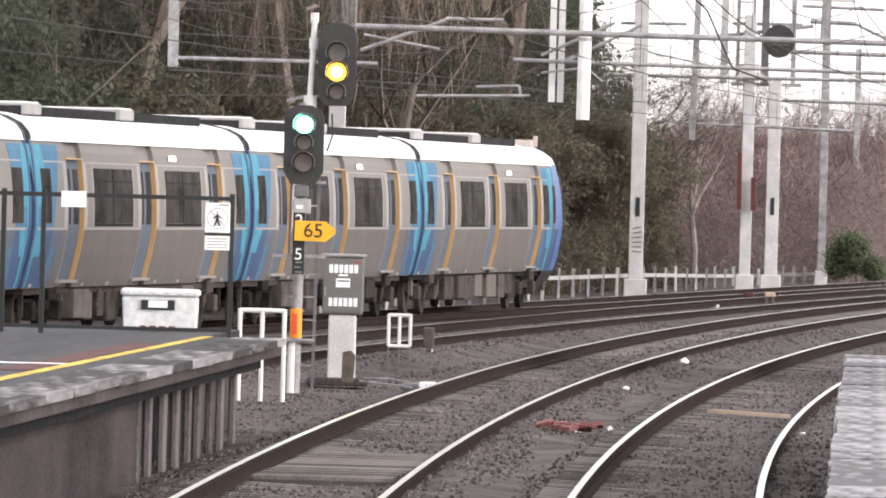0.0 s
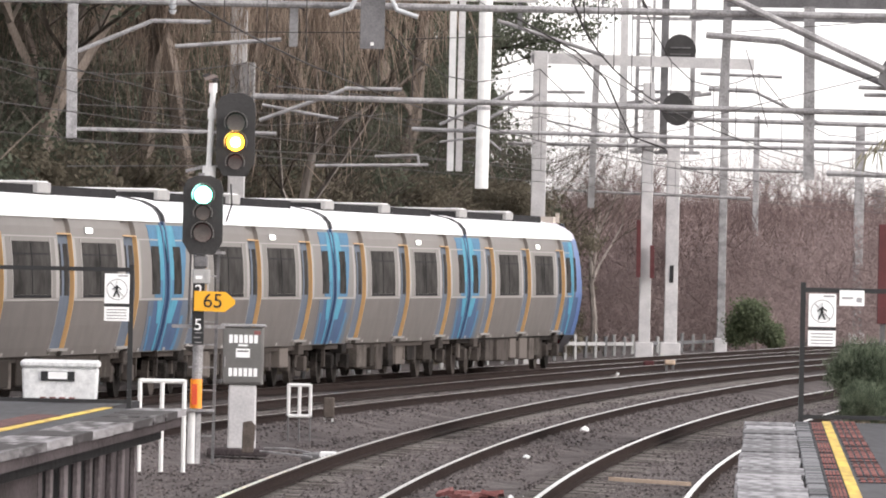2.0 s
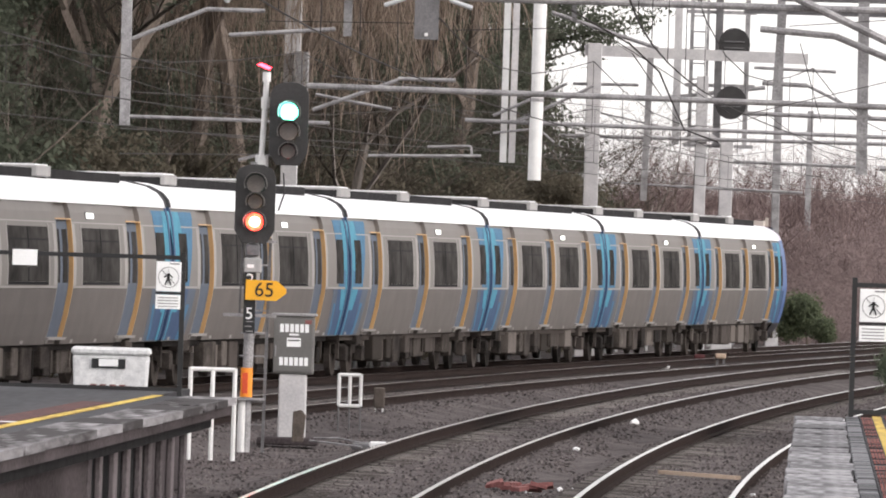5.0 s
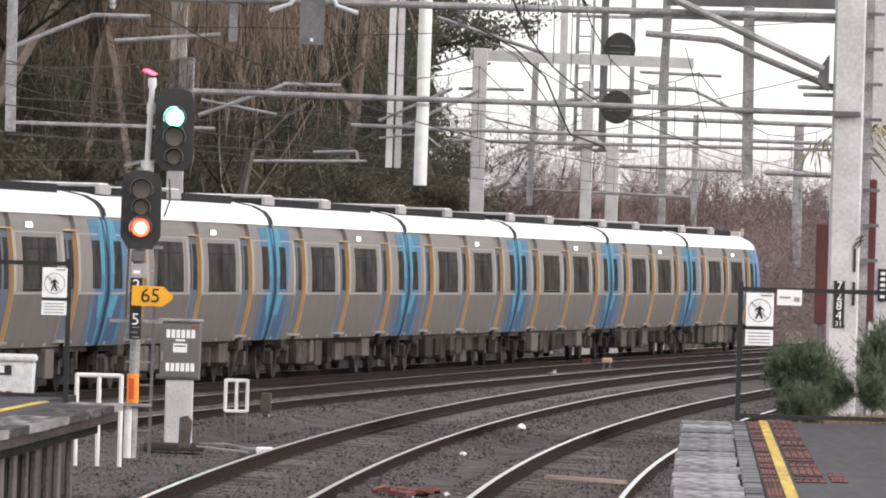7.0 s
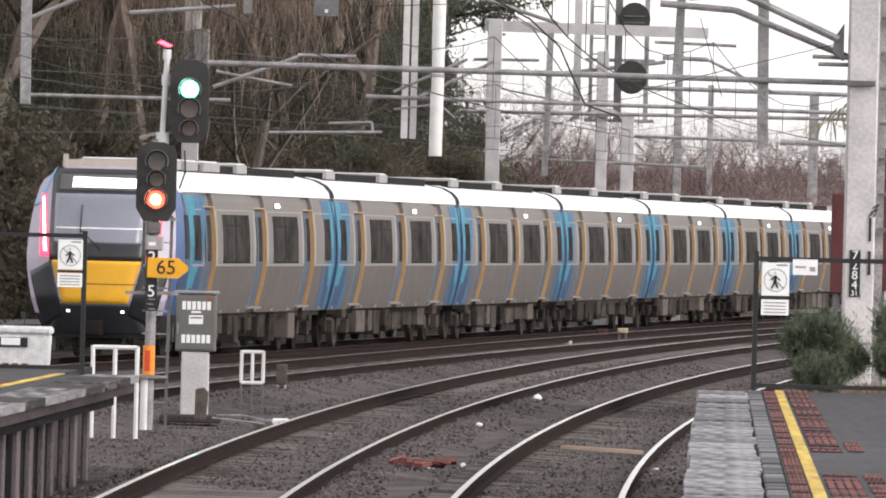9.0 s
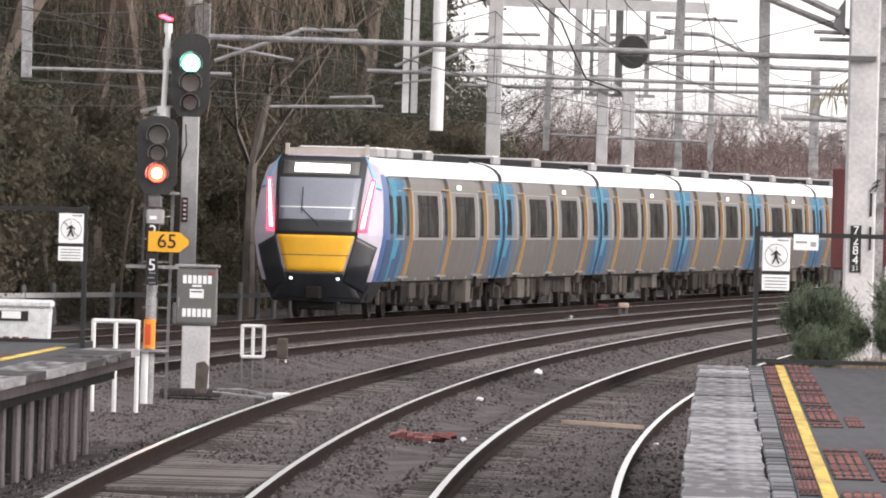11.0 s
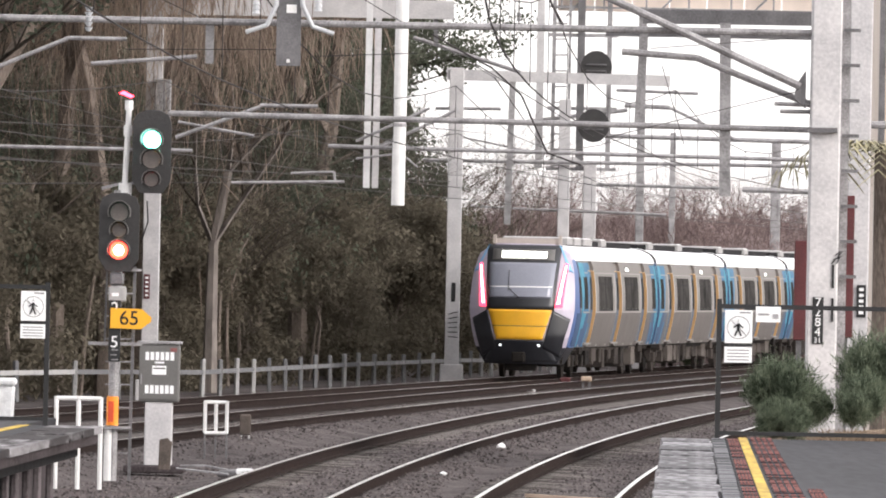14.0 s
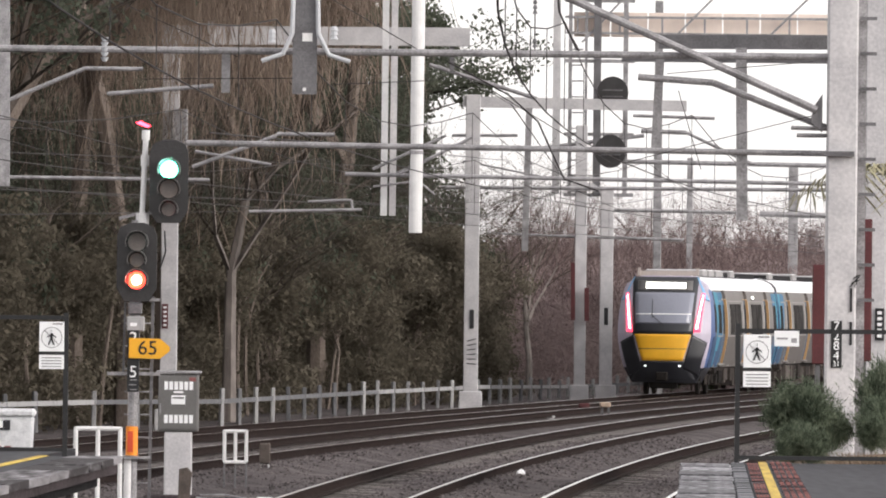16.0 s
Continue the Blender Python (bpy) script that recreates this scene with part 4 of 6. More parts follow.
def build_signal():
    sig = empty("railway_signal", pose(-4.485, 135.5, -0.22), "two-headed railway colour light signal on a striped post", "railway signal")
    part("post", rods(((0.02, 0, 0), (0.06, 0, 4.2), 0.075), sides=14), STEEL_GREY, sig, "grey round post")
    part("white_sleeve", rods(((-0.03, -0.03, 0.0), (-0.03, -0.03, 0.75), 0.064), sides=14), WHITE_STEEL, sig, "white painted post base")
    part("base_collar", boxes((0.0, -0.02, 0.77, 0.56, 0.3, 0.035)), STEEL_GREY, sig)
    b = part("orange_band", rods(((0.02, -0.02, 0.8), (0.02, -0.02, 1.22), 0.088), sides=14), ORANGE_BAND, sig, "orange reflective band")
    part("red_mark", boxes((0.0, -0.12, 1.0, 0.08, 0.02, 0.3)), LED_MARK, b)
    part("number_plate", boxes((0.03, -0.1, 2.22, 0.17, 0.012, 1.0)), BLACK, sig, "black plate with white characters")
    for txt, z in (("2", 2.49), ("5", 2.0)):
        lettering(txt, 0.24, SIGN_WHITE, pose(0.03, -0.112, z), sig)
    part("plate_bar", boxes((0.03, -0.112, 2.69, 0.1, 0.006, 0.05)), SIGN_WHITE, sig)
    for k in range(4):
        part("plate_scrawl", boxes((0.02 + 0.02 * (k % 2), -0.112, 1.68 + 0.07 * k, 0.1, 0.006, 0.015)), STEEL_GREY, sig)
    arrow = part("speed_sign", prism([(-0.03, -0.145), (0.42, -0.145), (0.56, -0.03), (0.56, 0.03), (0.42, 0.145), (-0.03, 0.145)], -0.15, -0.135), SIGN_YELLOW, sig, "yellow arrow-shaped speed board reading 65")
    arrow.matrix_local = pose(0, -0.02, 2.35, 0, 1.0, 0)
    lettering("65", 0.29, BLACK, pose(0.24, -0.155, 0.0), arrow)
    part("junction_box", boxes((0.05, -0.04, 2.92, 0.2, 0.2, 0.18)), STEEL_DARK, sig, bevel=0.02)
    part("lamp_box", boxes((0.06, -0.05, 2.7, 0.26, 0.12, 0.22)), WOOD, sig, bevel=0.02)
    part("crossarm", bars(((-0.35, 0.03, 1.98), (0.42, 0.03, 1.98), 0.05, 0.05)), STEEL_GREY, sig)
    part("upper_crossarm", bars(((-0.12, 0.05, 3.05), (0.4, 0.05, 3.05), 0.04, 0.04)), STEEL_GREY, sig)
    ladder = part("ladder", bars(((0.27, 0.15, 0.0), (0.3, 0.15, 3.1), 0.045, 0.045), ((-0.12, 0.15, 1.95), (-0.1, 0.15, 3.1), 0.03, 0.03)), STEEL_DARK, sig, "narrow grey access ladder")
    z = 0.4
    while z < 3.1:
        part("rung", bars(((-0.1, 0.15, z), (0.28, 0.15, z), 0.022, 0.022)), STEEL_GREY, ladder)
        z += 0.33
    signal_head(sig, 0.07, 3.02, 4.16, 0.58, [("green_lens", 3.88, 0.128, LIT_GREEN, (1, 0)), ("yellow_lens", 3.62, 0.1, LIT_YELLOW, (0, 0)), ("red_lens", 3.33, 0.128, LIT_RED, (0, 1))])
    signal_head(sig, 0.52, 4.16, 5.36, 0.56, [("green_lens", 4.93, 0.128, LIT_GREEN, (0, 1)), ("yellow_lens", 4.65, 0.128, LIT_YELLOW, (1, 0)), ("red_lens", 4.36, 0.1, LIT_RED, (0, 0))])
    upper = part("upper_post", rods(((0.13, 0, 4.15), (0.18, 0, 5.5), 0.04), sides=12), WHITE_STEEL, sig, "slim white upper post")
    for a, b, r in (((0.14, 0, 4.12), (0.14, 0, 4.3), 0.095), ((0.165, 0, 4.98), (0.165, 0, 5.14), 0.06), ((0.175, 0, 5.36), (0.175, 0, 5.5), 0.06)):
        part("collar", rods((a, b, r), sides=12), WHITE_STEEL, upper)
    for a, b in (((0.1, 0.02, 4.25), (0.52, 0.02, 4.4)), ((0.16, 0.02, 5.1), (0.5, 0.02, 5.1)), ((-0.2, 0.02, 4.22), (0.1, 0.02, 4.3))):
        part("bracket", bars((a, b, 0.045, 0.045)), STEEL_GREY, sig)
    marker = part("marker_lamp", prism([(0.0, 5.6), (0.2, 5.52), (0.27, 5.56), (0.1, 5.65)], -0.06, 0.06), SIG_BLACK, sig, "small marker light on top")
    bm = prism([(0.03, 5.6), (0.2, 5.53), (0.25, 5.56), (0.1, 5.63)], -0.012, 0.012)
    ob = part("marker_lens", bm, [DEAD_LENS, LIT_MARK], marker)
    for p in ob.data.polygons:
        p.material_index = 1 if p.normal.y < -0.5 else 0
    rows = [(0.0, 180), (4.0, 180), (4.1, 120), (4.2, 60), (4.3, 0), (16.0, 0)]
    lamp_turns.append((ob, [(t, pose(0.14, -0.075, 5.58, 0, 0, a) @ pose(-0.14, 0, -5.58)) for t, a in rows]))
    part("cable", rods(((0.4, 0, 3.5), (0.48, 0, 3.75), 0.012), ((0.48, 0, 3.75), (0.46, 0, 4.05), 0.012)), BLACK, sig)


def build_cabinet():
    c = empty("equipment_cabinet", pose(-4.105, 146.6, -0.22), "dark grey lineside cabinet on a white concrete pedestal", "cabinet")
    part("pedestal", boxes((0, 0, 0.5, 0.43, 0.4, 1.0)), CONCRETE, c, "white concrete pedestal", bevel=0.02)
    body = part("body", boxes((0.0, 0, 1.45, 0.63, 0.45, 0.9)), CAB_GREY, c, "dark grey steel box", bevel=0.02)
    part("door", boxes((-0.01, -0.235, 1.45, 0.6, 0.02, 0.82)), CAB_GREY, body, bevel=0.006)
    part("roof", boxes((0, 0, 1.93, 0.7, 0.5, 0.045)), STEEL_GREY, body, bevel=0.01)
    for z in (1.72, 1.2):
        for k in range(6):
            part("vent", boxes((-0.19 + 0.078 * k, -0.25, z, 0.058, 0.012, 0.13)), SIGN_WHITE, body, "white vent slot")
    part("notice", boxes((0.0, -0.25, 1.5, 0.22, 0.01, 0.14)), SIGN_WHITE, body, "white notice")
    part("notice_bar", boxes((0.0, -0.257, 1.53, 0.18, 0.006, 0.02)), BLACK, body)
    part("label_strip", boxes((0.0, -0.25, 1.62, 0.15, 0.01, 0.03)), SIGN_WHITE, body)
    part("handle", boxes((-0.28, -0.26, 1.36, 0.02, 0.03, 0.16)), STEEL_GREY, body)
    part("sticker", boxes((0.22, -0.25, 1.82, 0.1, 0.008, 0.06)), RED_RAG, body)
    tagged(mesh_object("concrete_pad", boxes((-4.15, 146.5, -0.26, 0.95, 1.2, 0.12)), WALL_BROWN, bevel=0.02), "low concrete pad under the cabinet", "concrete pad")
    st = empty("timber_stake", pose(-3.97, 145.2, -0.25), "short dark weathered timber stake in ballast", "stake")
    part("stump", prism([(-0.09, 0), (0.09, 0), (0.12, 0.42), (0.05, 0.5), (-0.08, 0.47)], -0.08, 0.08), WOOD_DARK, st, bevel=0.01)
    rng = random.Random(8)
    vs = [((-3.7, 145.0, -0.18)), ((-3.3, 144.0, -0.15)), ((-2.95, 143.6, -0.2)), ((-2.75, 142.6, -0.18))]
    tagged(mesh_object("ground_cable", rods(*[(a, b, 0.018) for a, b in zip(vs, vs[1:])], ((-3.75, 144.2, -0.2), (-2.9, 141.6, -0.22), 0.016)), STEEL_GREY), "pale cable lying on the ballast", "cable")
    tagged(mesh_object("cable_block", boxes((-2.66, 142.0, -0.2, 0.26, 0.3, 0.12)), SIGN_WHITE, bevel=0.02), "small white block beside the rail", "block")
    tagged(mesh_object("cable_cover", boxes((-2.9, 142.8, -0.24, 0.36, 0.5, 0.1)), STEEL_DARK, bevel=0.02), "dark cable cover on the ballast", "cover")


def tube_frame(name, x, y, w, z0, z1, label, mids=1, low=True, r=0.03):
    f = empty(name, pose(x, y, -0.25), label, "frame")
    part("top_rail", rods(((-w / 2, 0, z1), (w / 2, 0, z1), r)), WHITE_STEEL, f)
    if low:
        part("bottom_rail", rods(((-w / 2, 0, z0), (w / 2, 0, z0), r)), WHITE_STEEL, f)
    for k in range(mids + 2):
        px = -w / 2 + w * k / (mids + 1)
        if low:
            part("leg", rods(((px, 0, 0), (px, 0, z0), r * 0.5)), STEEL_DARK, f)
        part("post", rods(((px, 0, z0), (px, 0, z1 + 0.02), r)), WHITE_STEEL, f)
    return f


def build_small_lineside():
    tube_frame("pipe_frame", -3.4, 155.2, 0.36, 0.42, 0.93, "small white pipe frame on grey legs", 1)
    tube_frame("handrail", -4.79, 131.0, 0.62, 0.0, 1.27, "white pipe handrail beside the platform end", 1, low=False, r=0.032)
    box = empty("point_indicator", pose(-3.22, 171.7, -0.3), "small rusty box on white legs", "trackside box")
    part("box", boxes((0, 0, 0.36, 0.2, 0.25, 0.38)), WOOD_DARK, box, bevel=0.02)
    for x in (-0.07, 0.07):
        part("leg", boxes((x, 0, 0.1, 0.03, 0.03, 0.2)), SIGN_WHITE, box)
    for (px, py, pz), m, label in (((3.99, 262.0, 0.01), MAROON, "small maroon trackside marker on two legs"), ((4.58, 262.0, 0.05), PALE_WOOD, "small yellow trackside marker on two legs")):
        d = empty("track_marker", pose(px, py, -0.3), label, "track marker", "track markers")
        part("head", boxes((0, 0, pz + 0.36, 0.3, 0.3, 0.14)), m, d, bevel=0.03)
        for x in (-0.09, 0.09):
            part("leg", boxes((x, 0, (pz + 0.3) / 2, 0.07, 0.07, pz + 0.3)), STEEL_DARK, d)
    # board and rag between the rails
    tagged(mesh_object("timber_batten", bars(((1.44, 125.9, -0.1), (2.45, 123.9, -0.1), 0.07, 0.05)), PALE_WOOD), "thin pale timber batten between the rails", "batten")
    rng = random.Random(2)
    rag = bmesh.new()
    for k in range(9):
        bmesh.ops.create_cube(rag, size=1, matrix=pose(-0.3 + 0.08 * k, rng.uniform(-0.2, 0.2), rng.uniform(0, 0.05), rng.uniform(-20, 20), rng.uniform(-20, 20), rng.uniform(0, 90)) @ Matrix.Diagonal((0.14, 0.2, 0.05, 1)))
    ob = mesh_object("plastic_scrap", rag, RED_RAG)
    ob.matrix_world = pose(-0.43, 117.0, -0.16)
    tagged(ob, "faded red plastic scrap on the ballast", "litter")
    for k, (x, y, s) in enumerate(((0.34, 141.4, 0.06), (1.43, 166.2, 0.1), (1.14, 171.6, 0.06), (2.92, 250.8, 0.12), (2.49, 116.9, 0.05), (0.1, 118.0, 0.06), (0.25, 117.0, 0.05), (3.6, 205.0, 0.08), (-0.3, 119.0, 0.05))):
        bm = bmesh.new()
        bmesh.ops.create_icosphere(bm, subdivisions=1, radius=s)
        for v in bm.verts:
            v.co *= rng.uniform(0.6, 1.2)
            v.co.z *= 0.6
        ob = mesh_object("litter", bm, SIGN_WHITE)
        ob.matrix_world = pose(x, y, ground_height(x, y) + s * 0.3)
        tagged(ob, "scrap of white litter on the ballast", "litter", "litter pieces")
    # ribbed crossing mat between the rails of the near track
    mat = empty("ribbed_mat", pose(track_a(97), 97, -0.16, 0, 0, -2.2), "grey ribbed panel between the rails", "track panel")
    part("base", boxes((0, 0, 0, 1.4, 9.0, 0.05)), SLEEPER, mat)
    me = None
    for k in range(40):
        if me is None:
            ob = part("rib", boxes((0, 0, 0.04, 1.4, 0.12, 0.04)), SLEEPER, mat)
            me = ob.data
        else:
            ob = new("rib", me)
            ob.parent = mat
        ob.matrix_local = pose(0, -4.4 + 0.225 * k, 0)


def prohibition_sign(parent, x, y, z):
    s = part("warning_sign", boxes((x, y, z, 0.3, 0.012, 0.36)), SIGN_WHITE, parent, "white sign with a crossed-out walking figure", bevel=0.004)
    part("band", boxes((x, y, z - 0.2, 0.3, 0.012, 0.03)), BLACK, s)
    part("lower_plate", boxes((x, y, z - 0.305, 0.3, 0.012, 0.17)), SIGN_WHITE, s)
    for k in range(4):
        part("text_bar", boxes((x, y - 0.009, z - 0.255 - 0.035 * k, 0.24, 0.004, 0.011)), STEEL_GREY, s)
    part("top_bar", boxes((x + 0.07, y - 0.009, z + 0.155, 0.12, 0.004, 0.018)), STEEL_GREY, s)
    bm = bmesh.new()
    n = 28
    for i in range(n):
        a0, a1 = 2 * math.pi * i / n, 2 * math.pi * (i + 1) / n
        vs = [bm.verts.new((x + q * math.cos(a), y - 0.01, z - 0.01 + q * math.sin(a))) for q, a in ((0.118, a0), (0.118, a1), (0.127, a1), (0.127, a0))]
        bm.faces.new(vs)
    part("ring", bm, STEEL_GREY, s)
    part("slash", bars(((x - 0.09, y - 0.012, z + 0.08), (x + 0.09, y - 0.012, z - 0.1), 0.004, 0.009)), STEEL_GREY, s)
    fig = bars(((x, y - 0.014, z + 0.04), (x - 0.005, y - 0.014, z - 0.03), 0.004, 0.028), ((x - 0.005, y - 0.014, z - 0.02), (x - 0.04, y - 0.014, z - 0.1), 0.004, 0.018), ((x - 0.005, y - 0.014, z - 0.02), (x + 0.03, y - 0.014, z - 0.1), 0.004, 0.018),
               ((x, y - 0.014, z + 0.03), (x - 0.055, y - 0.014, z - 0.01), 0.004, 0.014), ((x, y - 0.014, z + 0.03), (x + 0.05, y - 0.014, z - 0.01), 0.004, 0.014), ((x, y - 0.014, z + 0.085), (x, y - 0.014, z + 0.055), 0.004, 0.028))
    part("pictogram", fig, BLACK, s)


def build_fences():
    # right platform end
    (x, y, zt), (_, _, zb) = (3.22, 102.1, 2.54), (3.23, 102.1, 1.11)
    f = empty("end_fence", pose(0, 0, 0), "black steel fence across the platform end with warning signs", "fence", "platform end fences")
    for px in (x, x + 2.2, x + 4.4):
        part("post", boxes((px, y, (1.1 + zt + 0.08) / 2, 0.055, 0.055, zt + 0.08 - 1.1)), BLACK, f)
    part("top_rail", bars(((x, y, zt), (x + 6, y, zt), 0.045, 0.05)), BLACK, f)
    part("bottom_rail", bars(((x, y, 1.16), (x + 6, y, 1.16), 0.04, 0.045)), BLACK, f)
    sx, _, sz = (3.43, 102.3, 2.32)
    prohibition_sign(f, sx, y - 0.04, sz)
    sx, _, sz = (3.75, 102.3, 2.46)
    pl = part("notice_plate", boxes((sx, y - 0.04, sz, 0.27, 0.012, 0.17)), SIGN_WHITE, f, "white notice plate")
    part("text_bar", boxes((sx - 0.05, y - 0.05, sz, 0.12, 0.004, 0.02)), STEEL_GREY, pl)
    part("text_bar", boxes((sx + 0.08, y - 0.05, sz - 0.02, 0.06, 0.004, 0.05)), STEEL_GREY, pl)
    # left platform end
    (x, y, zt) = (-4.53, 113.0, 2.59)
    f = empty("end_fence", pose(0, 0, 0), "black steel fence on the old platform end with warning signs", "fence", "platform end fences")
    for px in (x, x - 2.27, x - 2.75, x - 5.0):
        part("post", boxes((px, y, (0.92 + zt + 0.06) / 2, 0.06, 0.06, zt + 0.06 - 0.92)), BLACK, f)
    part("top_rail", bars(((x - 6, y, zt), (x, y, zt), 0.045, 0.05)), BLACK, f)
    part("bottom_rail", bars(((x - 6, y, 1.0), (x, y, 1.0), 0.04, 0.045)), BLACK, f)
    sx, _, sz = (-4.70, 112.9, 2.36)
    prohibition_sign(f, sx, y - 0.04, sz)
    sx, _, sz = (-6.44, 112.9, 2.54)
    pl = part("notice_plate", boxes((sx, y - 0.04, sz, 0.3, 0.012, 0.19)), SIGN_WHITE, f, "white notice plate")
    # white bin on the left platform
    (bx, by, bz) = (-5.56, 117.2, 1.02)
    b = empty("grit_bin", pose(bx, by, 0.92), "white speckled plastic storage bin with dark handle", "storage bin")
    body = part("body", prism([(-0.45, 0), (0.45, 0), (0.47, 0.42), (-0.47, 0.42)], -0.3, 0.3), COPING_WHITE, b, bevel=0.02)
    part("lid", boxes((0, 0, 0.47, 0.98, 0.66, 0.1)), COPING_WHITE, b, bevel=0.03)
    part("handle_recess", boxes((-0.02, -0.31, 0.32, 0.42, 0.03, 0.12)), BLACK, body)
    part("label", boxes((-0.02, -0.33, 0.33, 0.24, 0.012, 0.09)), SIGN_WHITE, body)
    for k in range(4):
        part("red_letter_bar", boxes((-0.2 + 0.12 * k, -0.31, 0.03, 0.08, 0.012, 0.06)), RED_RAG, body)
    # timber fence behind the far track
    f = empty("post_and_rail_fence", pose(0, 0, 0), "weathered grey timber post and rail fence", "fence")
    rng = random.Random(6)
    line = [(-16.0, 175.0, 0.1), (-11.4, 214.0, 0.06), (-8.6, 232.0, 0.0), (-5.7, 243.0, -0.06), (-1.9, 277.0, -0.08), (1.2, 303.0, -0.12), (4.5, 335.0, -0.34), (11.0, 380.0, -0.4)]
    me = None
    for (x0, y0, z0), (x1, y1, z1) in zip(line, line[1:]):
        ln = math.hypot(x1 - x0, y1 - y0)
        n = max(1, round(ln / 3.6))
        for k in range(n):
            px, py, pz = x0 + (x1 - x0) * k / n, y0 + (y1 - y0) * k / n, z0 + (z1 - z0) * k / n
            if me is None:
                ob = part("post", boxes((0, 0, 0.48, 0.11, 0.11, 1.0)), WOOD, f, bevel=0.015)
                me = ob.data
            else:
                ob = new("post", me)
                ob.parent = f
            ob.matrix_local = pose(px, py, pz - 0.34 + rng.uniform(-0.06, 0.05), rng.uniform(-2, 2), rng.uniform(-2, 2), rng.uniform(0, 40))
        part("rail", bars(((x0, y0 - 0.1, z0 + 0.34), (x1, y1 - 0.1, z1 + 0.34), 0.05, 0.12)), WOOD, f)


# ---- overhead line structures ----
def structure(name, label, category="overhead gantry", group="overhead line structures"):
    return empty(name, pose(0, 0, 0), label, category, group)


def mast(parent, p_top, p_bot, w, m=None, name="mast", ground=True):
    (x, y, zt), (x2, _, zb) = p_top, p_bot
    zb = -0.4 if ground else zb
    ob = part(name, bars(((x, y, zb), (x, y, zt), w, w)), m or CONCRETE, parent, bevel=0.02)
    if ground:
        part("footing", boxes((x, y, -0.15, w * 1.6, w * 1.6, 0.6)), CONCRETE, parent, bevel=0.03)
    return ob


def insulator(parent, p, d, n=5):
    a = Vector(p)
    v = Vector(d) / n
    bm = bmesh.new()
    for k in range(n):
        bmesh.ops.create_cone(bm, cap_ends=True, segments=8, radius1=0.05, radius2=0.025, depth=0.05, matrix=Matrix.Translation(a + v * k) @ Vector(d).to_track_quat("Z", "Y").to_matrix().to_4x4())
    part("insulator", bm, INSULATOR, parent)


def build_near_portal():
    g = structure("overhead_portal", "grey steel overhead portal with concrete mast and long tubular booms")
    (mx, my, _) = (4.75, 112.0, 3.79)
    mast(g, (mx, my, 11.0), (mx, my, 0), 0.36)
    # darker steel grey puts the flange's shade into its colour
    part("mast_flange", boxes((mx + 0.235, my + 0.08, 5.0, 0.1, 0.2, 10.8)), STEEL_GREY, g)
    for z in np.arange(2.9, 9, 0.42):
        part("step_iron", boxes((mx + 0.3, my - 0.12, float(z), 0.2, 0.06, 0.04)), STEEL_DARK, g)
    part("left_mast", bars(((-13, my, -0.4), (-13, my, 9), 0.42, 0.42)), CONCRETE, g)
    part("top_beam", bars(((-13, my, 7.6), (mx, my, 7.6), 0.3, 0.35)), STEEL_GREY, g)
    part("boom", rods(((-8.01, 112.0, 5.80), (4.60, 112.0, 5.80), 0.042)), STEEL_GREY, g, "long grey tubular boom")
    part("lower_boom", rods(((-3.08, 112.3, 4.70), (4.63, 112.3, 4.65), 0.035)), STEEL_GREY, g)
    part("beam_end", bars(((4.54, 111.8, 4.64), (4.89, 111.78, 4.64), 0.12, 0.06)), STEEL_DARK, g)
    part("back_beam", bars(((2.57, 113.0, 5.99), (4.64, 113.0, 6.00), 0.1, 0.17)), STEEL_DARK, g)
    part("back_chord", bars(((2.13, 113.0, 5.79), (4.65, 113.0, 5.79), 0.06, 0.09)), STEEL_DARK, g)
    part("strut", rods(((1.15, 111.9, 6.61), (4.44, 111.9, 5.16), 0.047)), STEEL_GREY, g)
    part("strut", rods(((2.31, 112.1, 5.54), (3.21, 112.1, 5.48), 0.04), ((3.21, 112.1, 5.48), (4.58, 112.1, 4.95), 0.04)), STEEL_GREY, g)
    part("bracket_plate", prism([(mx - 0.38, 5.02), (mx - 0.24, 4.9), (mx - 0.24, 5.35), (mx - 0.34, 5.2)], my - 0.1, my + 0.1), STEEL_DARK, g)
    for a, b, w in (((3.55, 112.4, 5.91), (3.58, 112.4, 3.84), 0.13), ((2.58, 112.4, 5.80), (2.53, 112.4, 4.70), 0.1), ((-2.62, 112.2, 5.80), (-2.62, 112.2, 5.30), 0.1)):
        part("drop_post", bars((a, b, w, w)), STEEL_GREY, g)
    a = (-1.67, 111.7, 7.01)
    b = (-1.67, 111.7, 5.28)
    dp = part("drop_channel", bars((a, b, 0.29, 0.12)), STEEL_DARK, g, "wide steel channel hanging from the boom")
    part("bolt", boxes((b[0], b[1] - 0.07, b[2] + 0.06, 0.04, 0.02, 0.04)), WHITE_STEEL, dp)
    part("patch", boxes((b[0] + 0.03, b[1] - 0.065, b[2] + 0.68, 0.12, 0.012, 0.1)), WHITE_STEEL, dp)
    for s, pts in ((-1, ((-1.81, 111.6, 6.54), (-1.82, 111.6, 6.00), (-1.93, 111.6, 5.76), (-2.18, 111.6, 5.67))), (1, ((-1.52, 111.6, 6.54), (-1.51, 111.6, 6.00), (-1.38, 111.6, 5.75), (-1.13, 111.6, 5.67)))):
        part("jumper_cable", pipe(pts, 0.028, 8), INSULATOR, g, "thick pale jumper cable")
    insulator(g, (-2.06, 111.6, 5.92), (0.0, 0, 0.16), 3)
    insulator(g, (-1.32, 111.6, 5.96), (0.0, 0, 0.16), 3)
    insulator(g, (-4.05, 111.6, 5.91), (0.0, 0, -0.3), 5)
